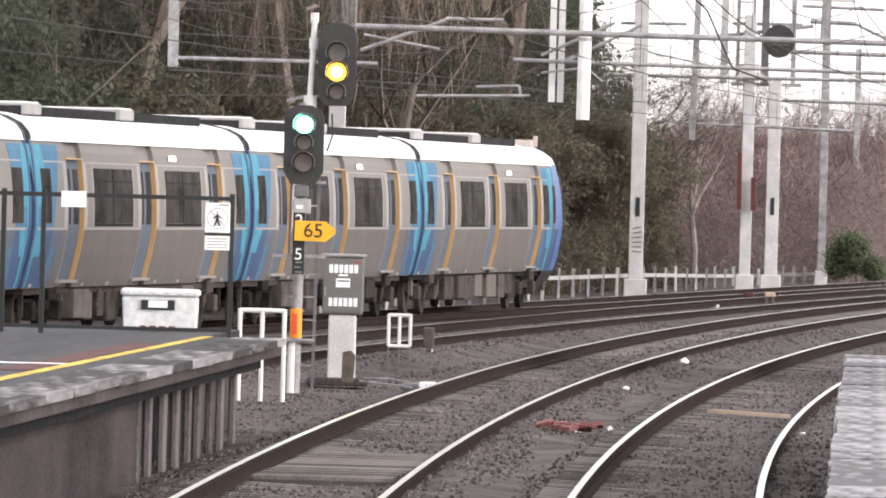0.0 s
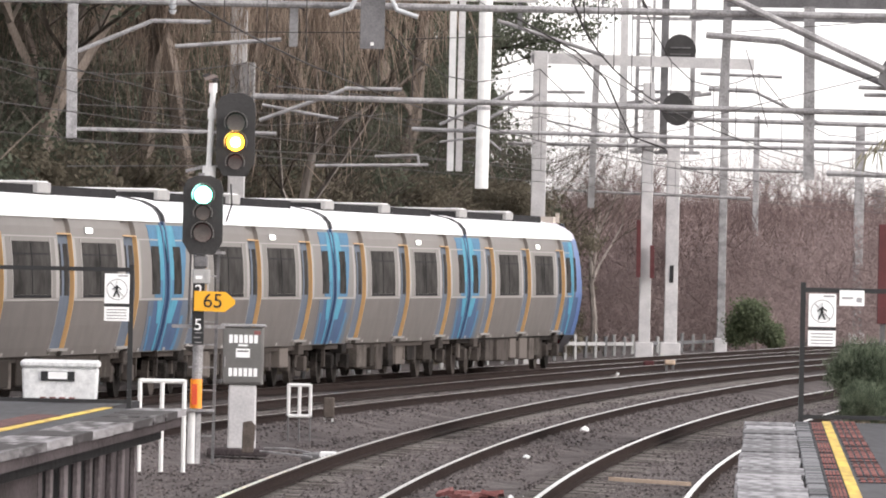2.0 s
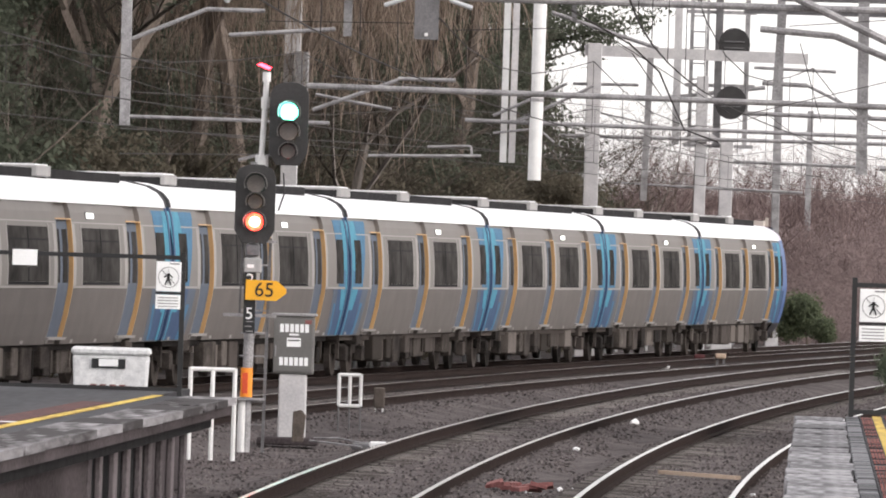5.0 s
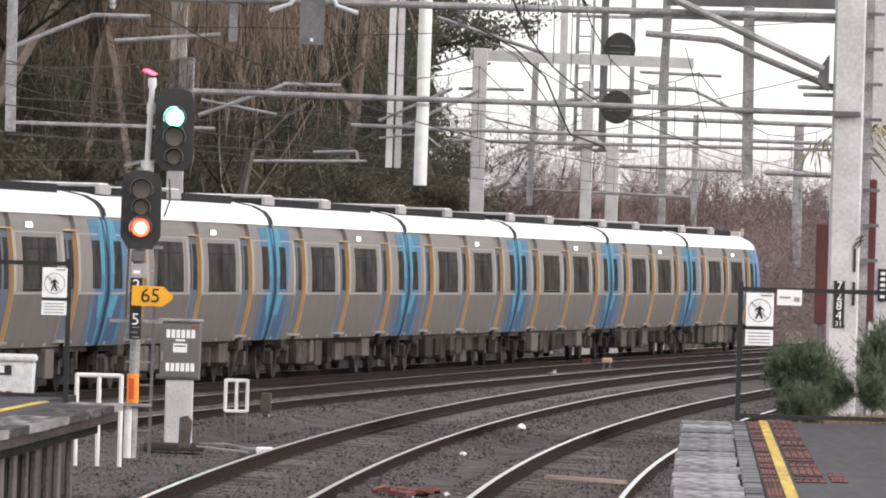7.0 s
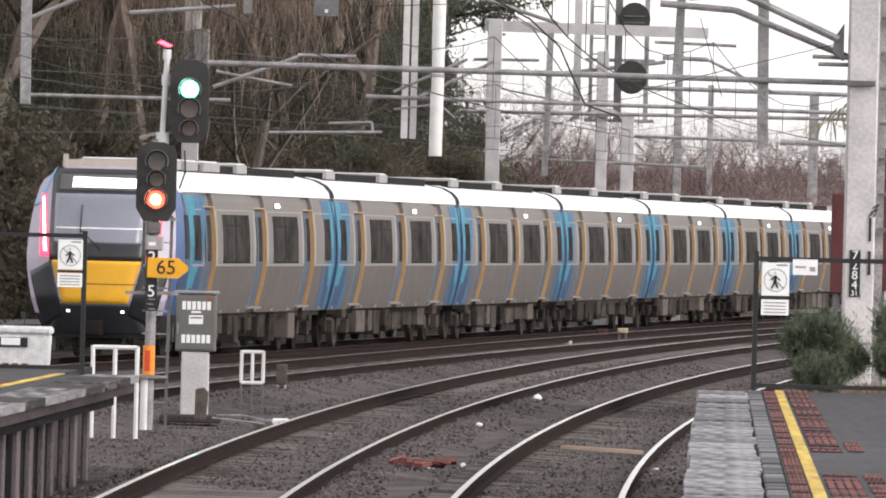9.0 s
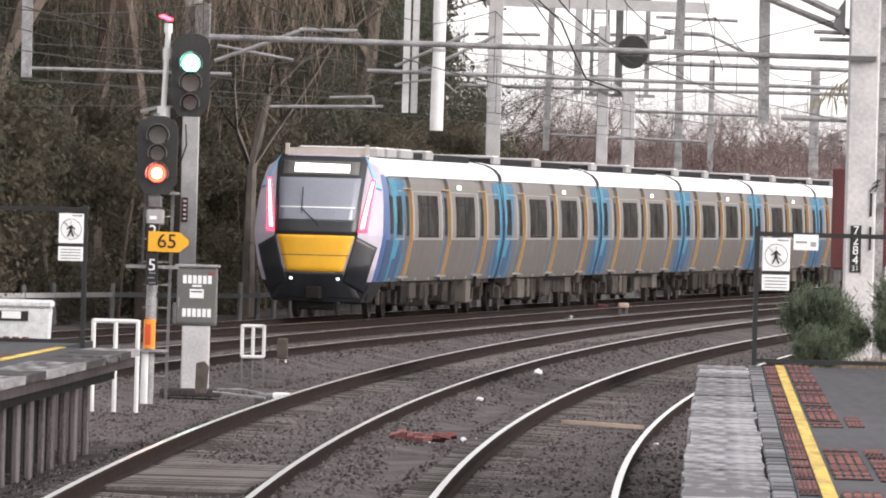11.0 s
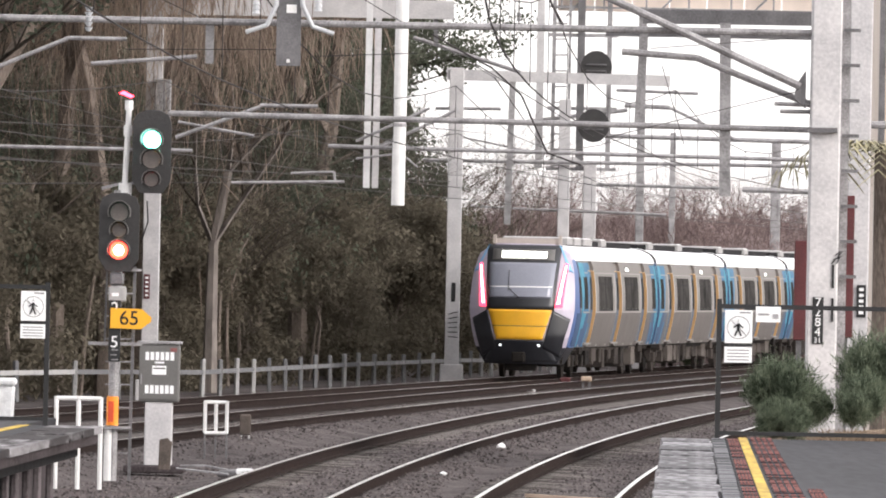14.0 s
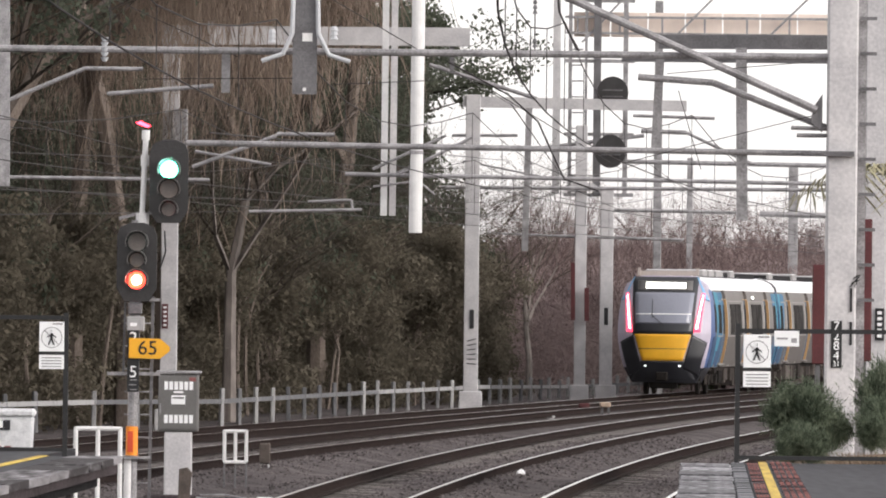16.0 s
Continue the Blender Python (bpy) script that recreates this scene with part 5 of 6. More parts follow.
    # cantilever arms
    part("arm", rods(((-4.03, 112.0, 5.27), (-2.76, 112.0, 5.38), 0.025)), STEEL_GREY, g)
    part("arm", rods(((-3.35, 125.0, 4.60), (-2.23, 125.0, 5.03), 0.026), ((-2.23, 125.0, 5.05), (-1.46, 125.0, 5.05), 0.026), ((-3.32, 125.0, 4.81), (-2.30, 125.0, 4.64), 0.02)), STEEL_GREY, g)
    part("arm", rods(((4.14, 112.0, 4.95), (4.60, 112.0, 4.94), 0.025), ((4.21, 112.0, 4.86), (4.60, 112.0, 4.86), 0.025)), STEEL_GREY, g)
    # number plate of the mast
    px, py, pz = (4.70, 111.7, 2.37)
    pl = part("number_plate", boxes((px, my - 0.19, pz, 0.13, 0.012, 0.56)), BLACK, g, "black plate with white figures")
    for k, ch in enumerate("7284"):
        lettering(ch, 0.15, SIGN_WHITE, pose(px, my - 0.2, pz + 0.215 - 0.118 * k), pl)
    lettering("31", 0.09, SIGN_WHITE, pose(px, my - 0.2, pz - 0.235), pl)
    for z in (2.9, 2.5):
        part("side_tag", boxes((px + 0.17, my - 0.19, z, 0.03, 0.012, 0.28)), BLACK, g)
    for k in range(5):
        part("mark", bars(((px + 0.15 + 0.02 * k, my - 0.19, 3.05 + 0.05 * (k % 3)), (px + 0.28 - 0.01 * k, my - 0.19, 3.2 - 0.06 * (k % 2)), 0.012, 0.012)), BLACK, g)
    # maroon boards beside the mast
    for a, b, w in (((4.57, 114.0, 3.33), (4.57, 114.0, 2.12), 0.15), ((5.13, 114.0, 3.89), (5.12, 114.0, 2.16), 0.17)):
        s = empty("marker_board", pose(a[0], a[1], -0.3), "tall narrow maroon board on a post", "signal board", "maroon boards")
        part("board", boxes((0, 0, (a[2] + b[2]) / 2 + 0.3, w, 0.1, a[2] - b[2])), MAROON, s, bevel=0.01)
        part("post", boxes((0, 0.1, (b[2] + 0.3) / 2 + 0.3, 0.06, 0.06, b[2] + 0.9)), STEEL_DARK, s)
    # second mast and pale wall at the far side
    g2 = structure("overhead_mast", "pale concrete mast with number plate", "mast")
    (x, y, _) = (5.62, 122.0, 4.62)
    mast(g2, (x, y, 11), (x, y, 0), 0.3)
    px, py, pz = (5.68, 121.7, 2.60)
    part("number_plate", boxes((px, y - 0.17, pz, 0.12, 0.012, 0.42)), BLACK, g2)
    for k in range(5):
        part("figure_bar", boxes((px, y - 0.18, pz + 0.15 - 0.075 * k, 0.06, 0.006, 0.04)), SIGN_WHITE, g2)
    part("boom", rods(((5.58, 122.0, 4.90), (6.72, 122.0, 4.89), 0.05)), STEEL_GREY, g2)
    w = structure("lineside_building", "pale beige rendered building behind the platform", "building", "buildings")
    (x, y, _) = (7.11, 150.0, 5.05)
    part("wall", boxes((x + 3.2, y + 3, 4.6, 6, 6, 10)), BEIGE, w)
    part("roof", boxes((x + 3.2, y + 3, 9.7, 6.5, 6.5, 0.25)), STEEL_GREY, w)
    part("downpipe", bars(((x + 0.15, y - 0.06, 0), (x + 0.15, y - 0.06, 9.5), 0.1, 0.1)), STEEL_DARK, w)


def build_hanging_poles():
    g = structure("overhead_portal", "steel portal with white drop tubes hanging over the tracks")
    part("top_beam", bars(((-14, 185, 10.3), (22, 185, 10.3), 0.4, 0.4)), STEEL_GREY, g)
    for x in (-14, 22):
        part("mast", bars(((x, 185, -0.4), (x, 185, 10.5), 0.4, 0.4)), CONCRETE, g)
    a, b = (-0.52, 185.0, 9.50), (-0.55, 185.0, 4.23)
    part("drop_tube", rods(((a[0], 184.7, 10.2), (b[0], 184.7, b[2]), 0.13), sides=16), WHITE_STEEL, g, "white round drop tube")
    part("collar", rods(((b[0], 184.7, b[2] + 1.55), (b[0], 184.7, b[2] + 1.62), 0.145), sides=16), STEEL_GREY, g)
    a, b = (-1.07, 188.0, 7.93), (-1.18, 188.0, 4.57)
    part("drop_tube", bars(((a[0] - 0.1, 185.2, 10.2), (b[0], 185.2, b[2]), 0.13, 0.13)), WHITE_STEEL, g)
    # right-hand tube: its shade is put in as a duller grey
    part("drop_tube", bars(((a[0] + 0.08, 185.4, 10.2), (b[0] + 0.17, 185.4, b[2]), 0.13, 0.13)), CONCRETE, g)
    part("drop_post", bars(((-8.71, 185.0, 10.2), (-8.66, 185.0, 5.07), 0.22, 0.2)), STEEL_GREY, g)
    part("arm", rods(((-8.57, 185.0, 6.78), (-7.1, 185.0, 7.41), 0.042), ((-7.1, 185.0, 7.41), (-5.96, 185.0, 7.41), 0.042)), STEEL_GREY, g)
    part("arm", rods(((-8.64, 185.0, 5.25), (-4.62, 185.0, 5.235), 0.036)), STEEL_GREY, g)
    part("boom", rods(((-1.95, 185.0, 5.38), (7.61, 185.0, 5.28), 0.04)), STEEL_GREY, g)
    part("boom", rods(((-3.84, 185.0, 4.62), (-1.61, 185.0, 4.68), 0.03), ((-2.67, 185.0, 4.83), (-1.82, 185.0, 4.87), 0.025), ((-1.82, 185.0, 4.87), (-1.79, 185.0, 4.68), 0.025)), STEEL_GREY, g)
    part("boom", rods(((-0.95, 185.0, 5.35), (0.55, 185.0, 6.13), 0.03), ((-1.40, 185.0, 5.48), (0.04, 185.0, 6.16), 0.03)), STEEL_GREY, g)
    part("arm", rods(((-1.39, 185.0, 5.14), (-0.50, 185.0, 5.26), 0.022), ((-0.50, 185.0, 5.26), (-0.17, 185.0, 4.99), 0.018)), STEEL_GREY, g)


def build_far_portals():
    g = structure("overhead_portal", "pale concrete portal before the dark trees")
    a = (-6.85, 235.0, 9.67)
    mast(g, (a[0], 235, a[2] + 0.1), a, 0.42)
    part("beam", bars(((-7.08, 235.0, 9.53), (0.62, 235.0, 9.55), 0.4, 0.46)), CONCRETE, g, "heavy pale cross beam")
    b = (-6.62, 234.7, 7.12)
    part("box", boxes((b[0], 234.7, b[2], 0.4, 0.4, 1.1)), STEEL_GREY, g, bevel=0.02)
    part("clamp", boxes(((-5.85, 234.6, 9.53)[0], 234.7, (-5.85, 234.6, 9.53)[2], 0.16, 0.3, 0.7)), CONCRETE, g)
    p = (-6.94, 234.6, 2.48)
    part("number_plate", boxes((p[0], 234.77, p[2], 0.15, 0.02, 0.62)), MAROON, g)
    for k in range(5):
        part("figure_bar", boxes((p[0], 234.75, p[2] + 0.22 - 0.11 * k, 0.08, 0.01, 0.05)), SIGN_WHITE, g)
    part("hanger", bars(((0.17, 235.0, 9.42), (0.18, 235.0, 8.64), 0.12, 0.12)), STEEL_DARK, g)
    g = structure("overhead_portal", "weathered concrete portal frame beside the curve")
    a = (0.91, 296.0, 9.50)
    mast(g, (a[0], 296, a[2]), a, 0.46)
    part("beam", bars(((0.59, 296.0, 9.28), (7.64, 296.0, 9.21), 0.3, 0.34)), CONCRETE, g)
    p = (0.93, 295.6, 2.42)
    part("number_plate", boxes((p[0], 295.75, p[2], 0.13, 0.02, 0.6)), BLACK, g)
    for k in range(6):
        part("scrawl", bars(((p[0] - 0.15, 295.75, p[2] - 0.7 - 0.14 * k), (p[0] + 0.14, 295.75, p[2] - 0.62 - 0.16 * k), 0.012, 0.03)), BLACK, g)
    x, y, z = (8.03, 352.0, 10.17)
    mast(g, (x, y, z + 4.2), (x, y, 0), 0.3, STEEL_GREY)
    x, y, z = (2.68, 296.0, 9.39)
    part("drop_post", bars(((x, y, z), (x - 0.1, y, z - 4.8), 0.2, 0.2)), STEEL_GREY, g)
    g = structure("signal_gantry", "tall steel signal gantry with ladder and two dark signal heads", "signal gantry")
    D = 326
    for px, w, m in ((984, 0.2, CONCRETE), (1008, 0.1, STEEL_GREY), (1036, 0.07, STEEL_GREY), (1056, 0.2, STEEL_DARK), (1106, 0.13, STEEL_GREY)):
        x = (px - 784 - 2) / 16600 * D
        lo = 6.75
        part("upright", bars(((x, D, lo), (x, D, 15.0), w * 1.3, w * 1.3)), m, g)
    x0, x1 = (1008 - 786) / 16600 * D, (1106 - 786) / 16600 * D
    z = 6.85
    while z < 14.8:
        part("rung", bars(((x0, D - 0.06, z), (x0 + 0.45, D - 0.06, z), 0.05, 0.05)), STEEL_GREY, g)
        z += 0.55
    for zz in (6.75, 8.85, 11.4, 13.5):
        part("platform", bars(((x0 - 0.2, D, zz), (x1 + 0.3, D, zz), 0.12, 0.12)), STEEL_GREY, g)
    for p in ((5.82, 325.0, 10.27), (5.76, 325.0, 8.25)):
        hd = bmesh.new()
        bmesh.ops.create_cone(hd, cap_ends=True, segments=20, radius1=0.58, radius2=0.58, depth=0.12, matrix=Matrix.Translation(p) @ pose(0, 0, 0, 90, 0, 0) @ Matrix.Diagonal((0.95, 1.0, 1, 1)))
        head = part("signal_head", hd, SIG_BLACK, g, "round dark signal head")
        part("louvre", boxes((p[0], p[1] - 0.1, p[2] + 0.1, 0.7, 0.1, 0.04)), STEEL_DARK, head)
        part("louvre", boxes((p[0], p[1] - 0.1, p[2] - 0.12, 0.7, 0.1, 0.04)), STEEL_DARK, head)
    # walkway of the gantry with its pale screens
    for k in range(7):
        part("screen_panel", boxes((5.1 + 1.3 * k, D + 0.3, 12.68, 1.26, 0.03, 0.86)), SCREEN, g, "cream walkway screen")
    for py in (30, 62):
        part("walkway_rail", bars(((4.16, 326.0, 12.93) if py == 30 else (4.16, 326.0, 12.38), (15.94, 326.0, 12.93) if py == 30 else (15.95, 326.0, 12.34), 0.08, 0.08)), STEEL_GREY, g)
    for px in range(1020, 1600, 75):
        x = (px - 786) / 16600 * D
        part("walkway_post", bars(((x, D, 12.3), (x, D, 12.9), 0.06, 0.06)), STEEL_GREY, g)
    for a, b in (((4.76, 326.0, 12.05), (6.70, 326.0, 14.13)), ((7.90, 326.0, 12.18), (9.84, 326.0, 14.17)), ((11.23, 326.0, 12.29), (13.18, 326.0, 14.20))):
        part("brace", bars((a, b, 0.07, 0.07)), STEEL_GREY, g)
    # masts further along
    g = structure("overhead_mast", "pale concrete mast with maroon signal boards", "mast")
    x, y, z = (4.77, 325.0, 9.14)
    mast(g, (x, y, z), (x, y, 0), 0.4)
    cx, cy, cz = (4.83, 325.0, 6.99)
    part("cap", prism([(cx - 0.75, cz - 0.12), (cx + 0.75, cz - 0.12), (cx + 0.3, cz + 0.16), (cx - 0.3, cz + 0.16)], cy - 0.4, cy + 0.3), CONCRETE, g)
    for a, b in (((4.50, 324.5, 4.38), (4.52, 324.5, 2.39)), ((4.98, 324.5, 3.51), (4.99, 324.5, 2.37))):
        part("maroon_board", bars((a, b, 0.28, 0.15)), MAROON, g, "narrow maroon board")
    g = structure("overhead_mast", "tall round-shouldered concrete mast", "mast")
    x, y, z = (5.69, 326.0, 6.95)
    mast(g, (x, y, z), (x, y, 0), 0.45)
    p = (5.69, 325.6, 2.53)
    part("number_plate", boxes((p[0], y - 0.24, p[2], 0.14, 0.02, 0.6)), BLACK, g)
    for px, top, d, w in ((1222, 275, 400, 0.25), (1405, 285, 400, 0.4), (1440, 400, 480, 0.6)):
        g = structure("overhead_mast", "distant grey overhead line mast", "mast")
        x = (px - 786) / 16600 * d
        mast(g, (x, d, 2.75 + (546 - top) / 16600 * d), (x, d, 0), w, STEEL_GREY)
    # far cross booms
    for a, b, r in (((-0.09, 300.0, 6.62), (12.38, 300.0, 6.66), 0.06), ((5.97, 330.0, 6.27), (10.48, 330.0, 6.22), 0.06), ((11.14, 330.0, 6.19), (13.62, 330.0, 6.15), 0.1), ((6.37, 326.0, 7.92), (13.64, 326.0, 7.84), 0.08),
                    ((0.25, 296.0, 8.21), (2.32, 296.0, 8.23), 0.05), ((-1.70, 296.0, 6.89), (0.87, 296.0, 8.11), 0.05), ((5.83, 290.0, 8.77), (8.36, 290.0, 8.71), 0.05), ((6.09, 290.0, 8.30), (7.49, 290.0, 8.26), 0.07), ((7.49, 290.0, 8.26), (9.51, 290.0, 7.32), 0.05),
                    ((4.03, 325.0, 5.30), (8.34, 325.0, 5.21), 0.05), ((1.48, 325.0, 5.39), (4.03, 325.0, 5.30), 0.04), ((3.42, 326.0, 8.36), (6.95, 326.0, 8.83), 0.07), ((-0.46, 280.0, 10.02), (2.75, 280.0, 9.04), 0.06), ((0.61, 296.0, 7.41), (3.56, 296.0, 6.85), 0.03)):
        g = structure("cross_boom", "grey steel cross boom of the overhead line", "overhead boom")
        part("tube", rods((a, b, r), sides=8), STEEL_GREY, g)


def pipe(pts, r, n=6):
    """One bent round cable through points of a plane of constant y."""
    rings = []
    for i, p in enumerate(pts):
        a, b = pts[max(0, i - 1)], pts[min(len(pts) - 1, i + 1)]
        d = Vector((b[0] - a[0], 0, b[2] - a[2])).normalized()
        u = Vector((-d.z, 0, d.x))
        rings.append([tuple(Vector(p) + u * r * math.cos(2 * math.pi * k / n) + Vector((0, r * math.sin(2 * math.pi * k / n), 0))) for k in range(n)])
    return loft(rings)


def build_wires():
    dark = structure("hanging_cable", "sagging black feeder cable with an insulator string", "cable", "hanging cables")
    pts = [(0.03, 112.0, 5.7), (0.4, 112.0, 5.5), (0.76, 112.0, 5.31), (1.12, 112.0, 4.99), (1.3, 112.0, 4.6), (1.44, 112.0, 4.31), (1.85, 112.0, 4.17)]
    part("cable", pipe(pts, 0.011), WIRE, dark)
    pts = [(1.3, 112.0, 6.9), (1.36, 112.0, 6.3), (1.48, 112.0, 6.05), (1.6, 112.0, 5.84)]
    part("cable", pipe(pts, 0.014), WIRE, dark)
    part("rod", rods(((1.07, 112.0, 5.84), (1.07, 112.0, 7.5), 0.009), sides=6), WIRE, dark)
    for z in (5.9, 5.96, 6.3, 6.36, 6.42):
        bm = bmesh.new()
        bmesh.ops.create_cone(bm, cap_ends=True, segments=10, radius1=0.034, radius2=0.018, depth=0.045, matrix=Matrix.Translation((1.07, 112.0, z)))
        part("insulator_disc", bm, STEEL_DARK, dark)
    for f, name in ((track_a, "a"), (track_b, "b"), (track_c, "c"), (track_d, "d")):
        segs, drops = [], []
        y = 62.0
        while y < 400:
            y2 = y + 9
            s1, s2 = math.sin(math.pi * ((y - 62) % 54) / 54), math.sin(math.pi * ((y2 - 62 - 0.001) % 54) / 54)
            segs.append(((f(y), y, 5.0), (f(y2), y2, 5.0), 0.010))
            segs.append(((f(y), y, 6.3 - 0.7 * s1), (f(y2), y2, 6.3 - 0.7 * s2), 0.009))
            drops.append(((f(y), y, 5.0), (f(y), y, 6.3 - 0.7 * s1), 0.006))
            y = y2
        tagged(mesh_object("overhead_wire", rods(*segs, *drops, sides=5), WIRE), "thin dark contact and messenger wires over a track", "overhead wire", "overhead wires", "structure")
    for k, (a, b) in enumerate((((-3.94, 112.0, 6.39), (-2.48, 112.0, 5.73)), ((-1.34, 112.0, 6.42), (1.14, 160.0, 6.24)), ((1.14, 160.0, 6.24), (4.48, 346.0, 7.51)), ((-6.63, 140.0, 5.56), (-7.14, 260.0, 6.69)), ((-7.31, 250.0, 6.60), (-0.45, 300.0, 6.38)), ((-7.09, 150.0, 4.58), (1.00, 300.0, 5.94)),
                                 ((-1.33, 112.0, 5.41), (-0.12, 112.0, 5.47)), ((-3.62, 112.0, 5.45), (-1.80, 112.0, 5.48)), ((-9.47, 200.0, 5.98), (0.81, 303.0, 7.25)), ((-10.42, 220.0, 6.90), (-3.39, 303.0, 7.94)), ((-4.11, 112.0, 6.39), (-3.76, 112.0, 5.99)), ((2.65, 112.0, 5.58), (4.40, 112.0, 5.74)), ((2.12, 112.0, 4.50), (4.41, 112.0, 5.10)), ((2.79, 112.0, 5.38), (3.07, 112.0, 4.44)),
                                 ((-9.45, 200.0, 4.65), (-2.62, 300.0, 5.87)), ((-3.13, 125.0, 5.06), (2.09, 303.0, 7.54)), ((1.00, 200.0, 7.41), (6.56, 346.0, 7.95)))):
        tagged(mesh_object("feeder_wire", rods((a, b, 0.00005 * (a[1] + b[1]) / 2), sides=5), WIRE), "thin dark feeder wire between gantries", "wire", "feeder wires", "structure")


# ---- plants ----
def branch_tree(rng, height, trunk_r, spread, levels, kids, lean=0.0, up=0.55, twist=0.55):
    """Tapered limbs as three-sided prisms: vertices and faces of the thick wood and of the thin twigs, and the tips."""
    wood, twigs, tips = ([], []), ([], []), []

    def seg(store, a, b, r0, r1, n):
        v, f = store
        d = (b - a).normalized()
        u = d.orthogonal().normalized()
        w = d.cross(u)
        k = len(v)
        for p, r in ((a, r0), (b, r1)):
            for i in range(n):
                q = 2 * math.pi * i / n
                v.append(tuple(p + (u * math.cos(q) + w * math.sin(q)) * r))
        for i in range(n):
            f.append((k + i, k + (i + 1) % n, k + n + (i + 1) % n, k + n + i))

    def grow(p, d, ln, r, lv):
        steps = 3 if lv < levels else 2
        for s in range(steps):
            q = p + d * (ln / steps)
            r2 = r * 0.82
            seg(wood if lv < 2 else twigs, p, q, r, r2, 6 if lv == 0 else 3)
            p, r = q, r2
            d = (d + Vector((rng.gauss(0, 0.13), rng.gauss(0, 0.13), rng.gauss(0.02, 0.08)))).normalized()
            if lv < levels and (s > 0 or lv > 0):
                for _ in range(kids[lv]):
                    a = rng.uniform(0, 2 * math.pi)
                    side = Vector((math.cos(a), math.sin(a), 0))
                    nd = (d * up + side * twist * rng.uniform(0.6, 1.3) + Vector((0, 0, 0.12))).normalized()
                    grow(p, nd, ln * rng.uniform(0.5, 0.75) * spread, r * 0.6, lv + 1)
        if lv >= 2:
            tips.append(p.copy())

    grow(Vector((0, 0, 0)), Vector((lean, 0, 1)).normalized(), height * 0.55, trunk_r, 0)
    return wood, twigs, tips


def leaf_cloud(rng, centres, per, size, radius, droop, width=0.16):
    """Small leaf blades round the given centres."""
    c = np.array([tuple(p) for p in centres])
    n = len(c) * per
    pos = np.repeat(c, per, 0) + rng.normal(0, 1, (n, 3)) * radius
    d = rng.normal(0, 1, (n, 3))
    d[:, 2] -= droop
    d /= np.linalg.norm(d, axis=1)[:, None]
    s = np.cross(d, rng.normal(0, 1, (n, 3)))
    s /= np.linalg.norm(s, axis=1)[:, None] + 1e-9
    ln = size * rng.uniform(0.6, 1.4, (n, 1))
    w = ln * width
    v = np.stack([pos - s * w * 0.4, pos + d * ln * 0.5 - s * w, pos + d * ln, pos + d * ln * 0.5 + s * w], 1).reshape(-1, 3)
    f = np.arange(n * 4).reshape(-1, 4)
    return v.tolist(), f.tolist()


def clump_shell(rng, centres, radii, per, size, width=0.25, squash=0.8, loose=0.4, droop=0.4):
    """Leaf blades laid over the outside of rounded clumps, like shingles."""
    c = np.array([tuple(p) for p in centres])
    n = len(c) * per
    out = rng.normal(0, 1, (n, 3))
    out /= np.linalg.norm(out, axis=1)[:, None]
    reach = np.repeat(np.broadcast_to(np.asarray(radii, float), (len(c),)), per)[:, None] * rng.uniform(0.45, 1.15, (n, 1))
    pos = np.repeat(c, per, 0) + out * reach * np.array([[1, 1, squash]])
    face = out + rng.normal(0, loose, (n, 3))
    face /= np.linalg.norm(face, axis=1)[:, None]
    d = rng.normal(0, 1, (n, 3))
    d[:, 2] -= droop
    d -= face * np.sum(d * face, 1)[:, None]
    d /= np.linalg.norm(d, axis=1)[:, None] + 1e-9
    side = np.cross(face, d)
    ln = size * rng.uniform(0.5, 1.5, (n, 1))
    w = ln * width
    v = np.stack([pos - side * w * 0.3, pos + d * ln * 0.45 - side * w, pos + d * ln, pos + d * ln * 0.45 + side * w], 1).reshape(-1, 3)
    return v.tolist(), np.arange(n * 4).reshape(-1, 4).tolist()


def make_tree(name, label, seed, height, trunk_r, levels, kids, leaf=None, bark=None, twig=None, category="tree", group="", lean=0.0, spread=1.0, up=0.55, twist=0.55):
    rng = random.Random(seed)
    t = empty(name, pose(0, 0, 0), label, category, group)
    wood, twigs, tips = branch_tree(rng, height, trunk_r, spread, levels, kids, lean, up, twist)
    soup("trunk", *wood, bark or BARK, t)
    soup("branchwork", *twigs, twig or TWIG, t)
    if leaf:
        m, per, size, radius, droop = leaf
        nr = np.random.default_rng(seed)
        if 0.1 < size < 1:
            soup("crown", *clump_shell(nr, tips, nr.uniform(0.6, 1.3, len(tips)) * radius[0], per, size, 0.24, 0.85, 0.4, droop), m, t)
        else:
            soup("crown", *leaf_cloud(nr, tips, per, size, radius, droop, 0.045 if size < 0.1 else 0.009), m, t)
    return t


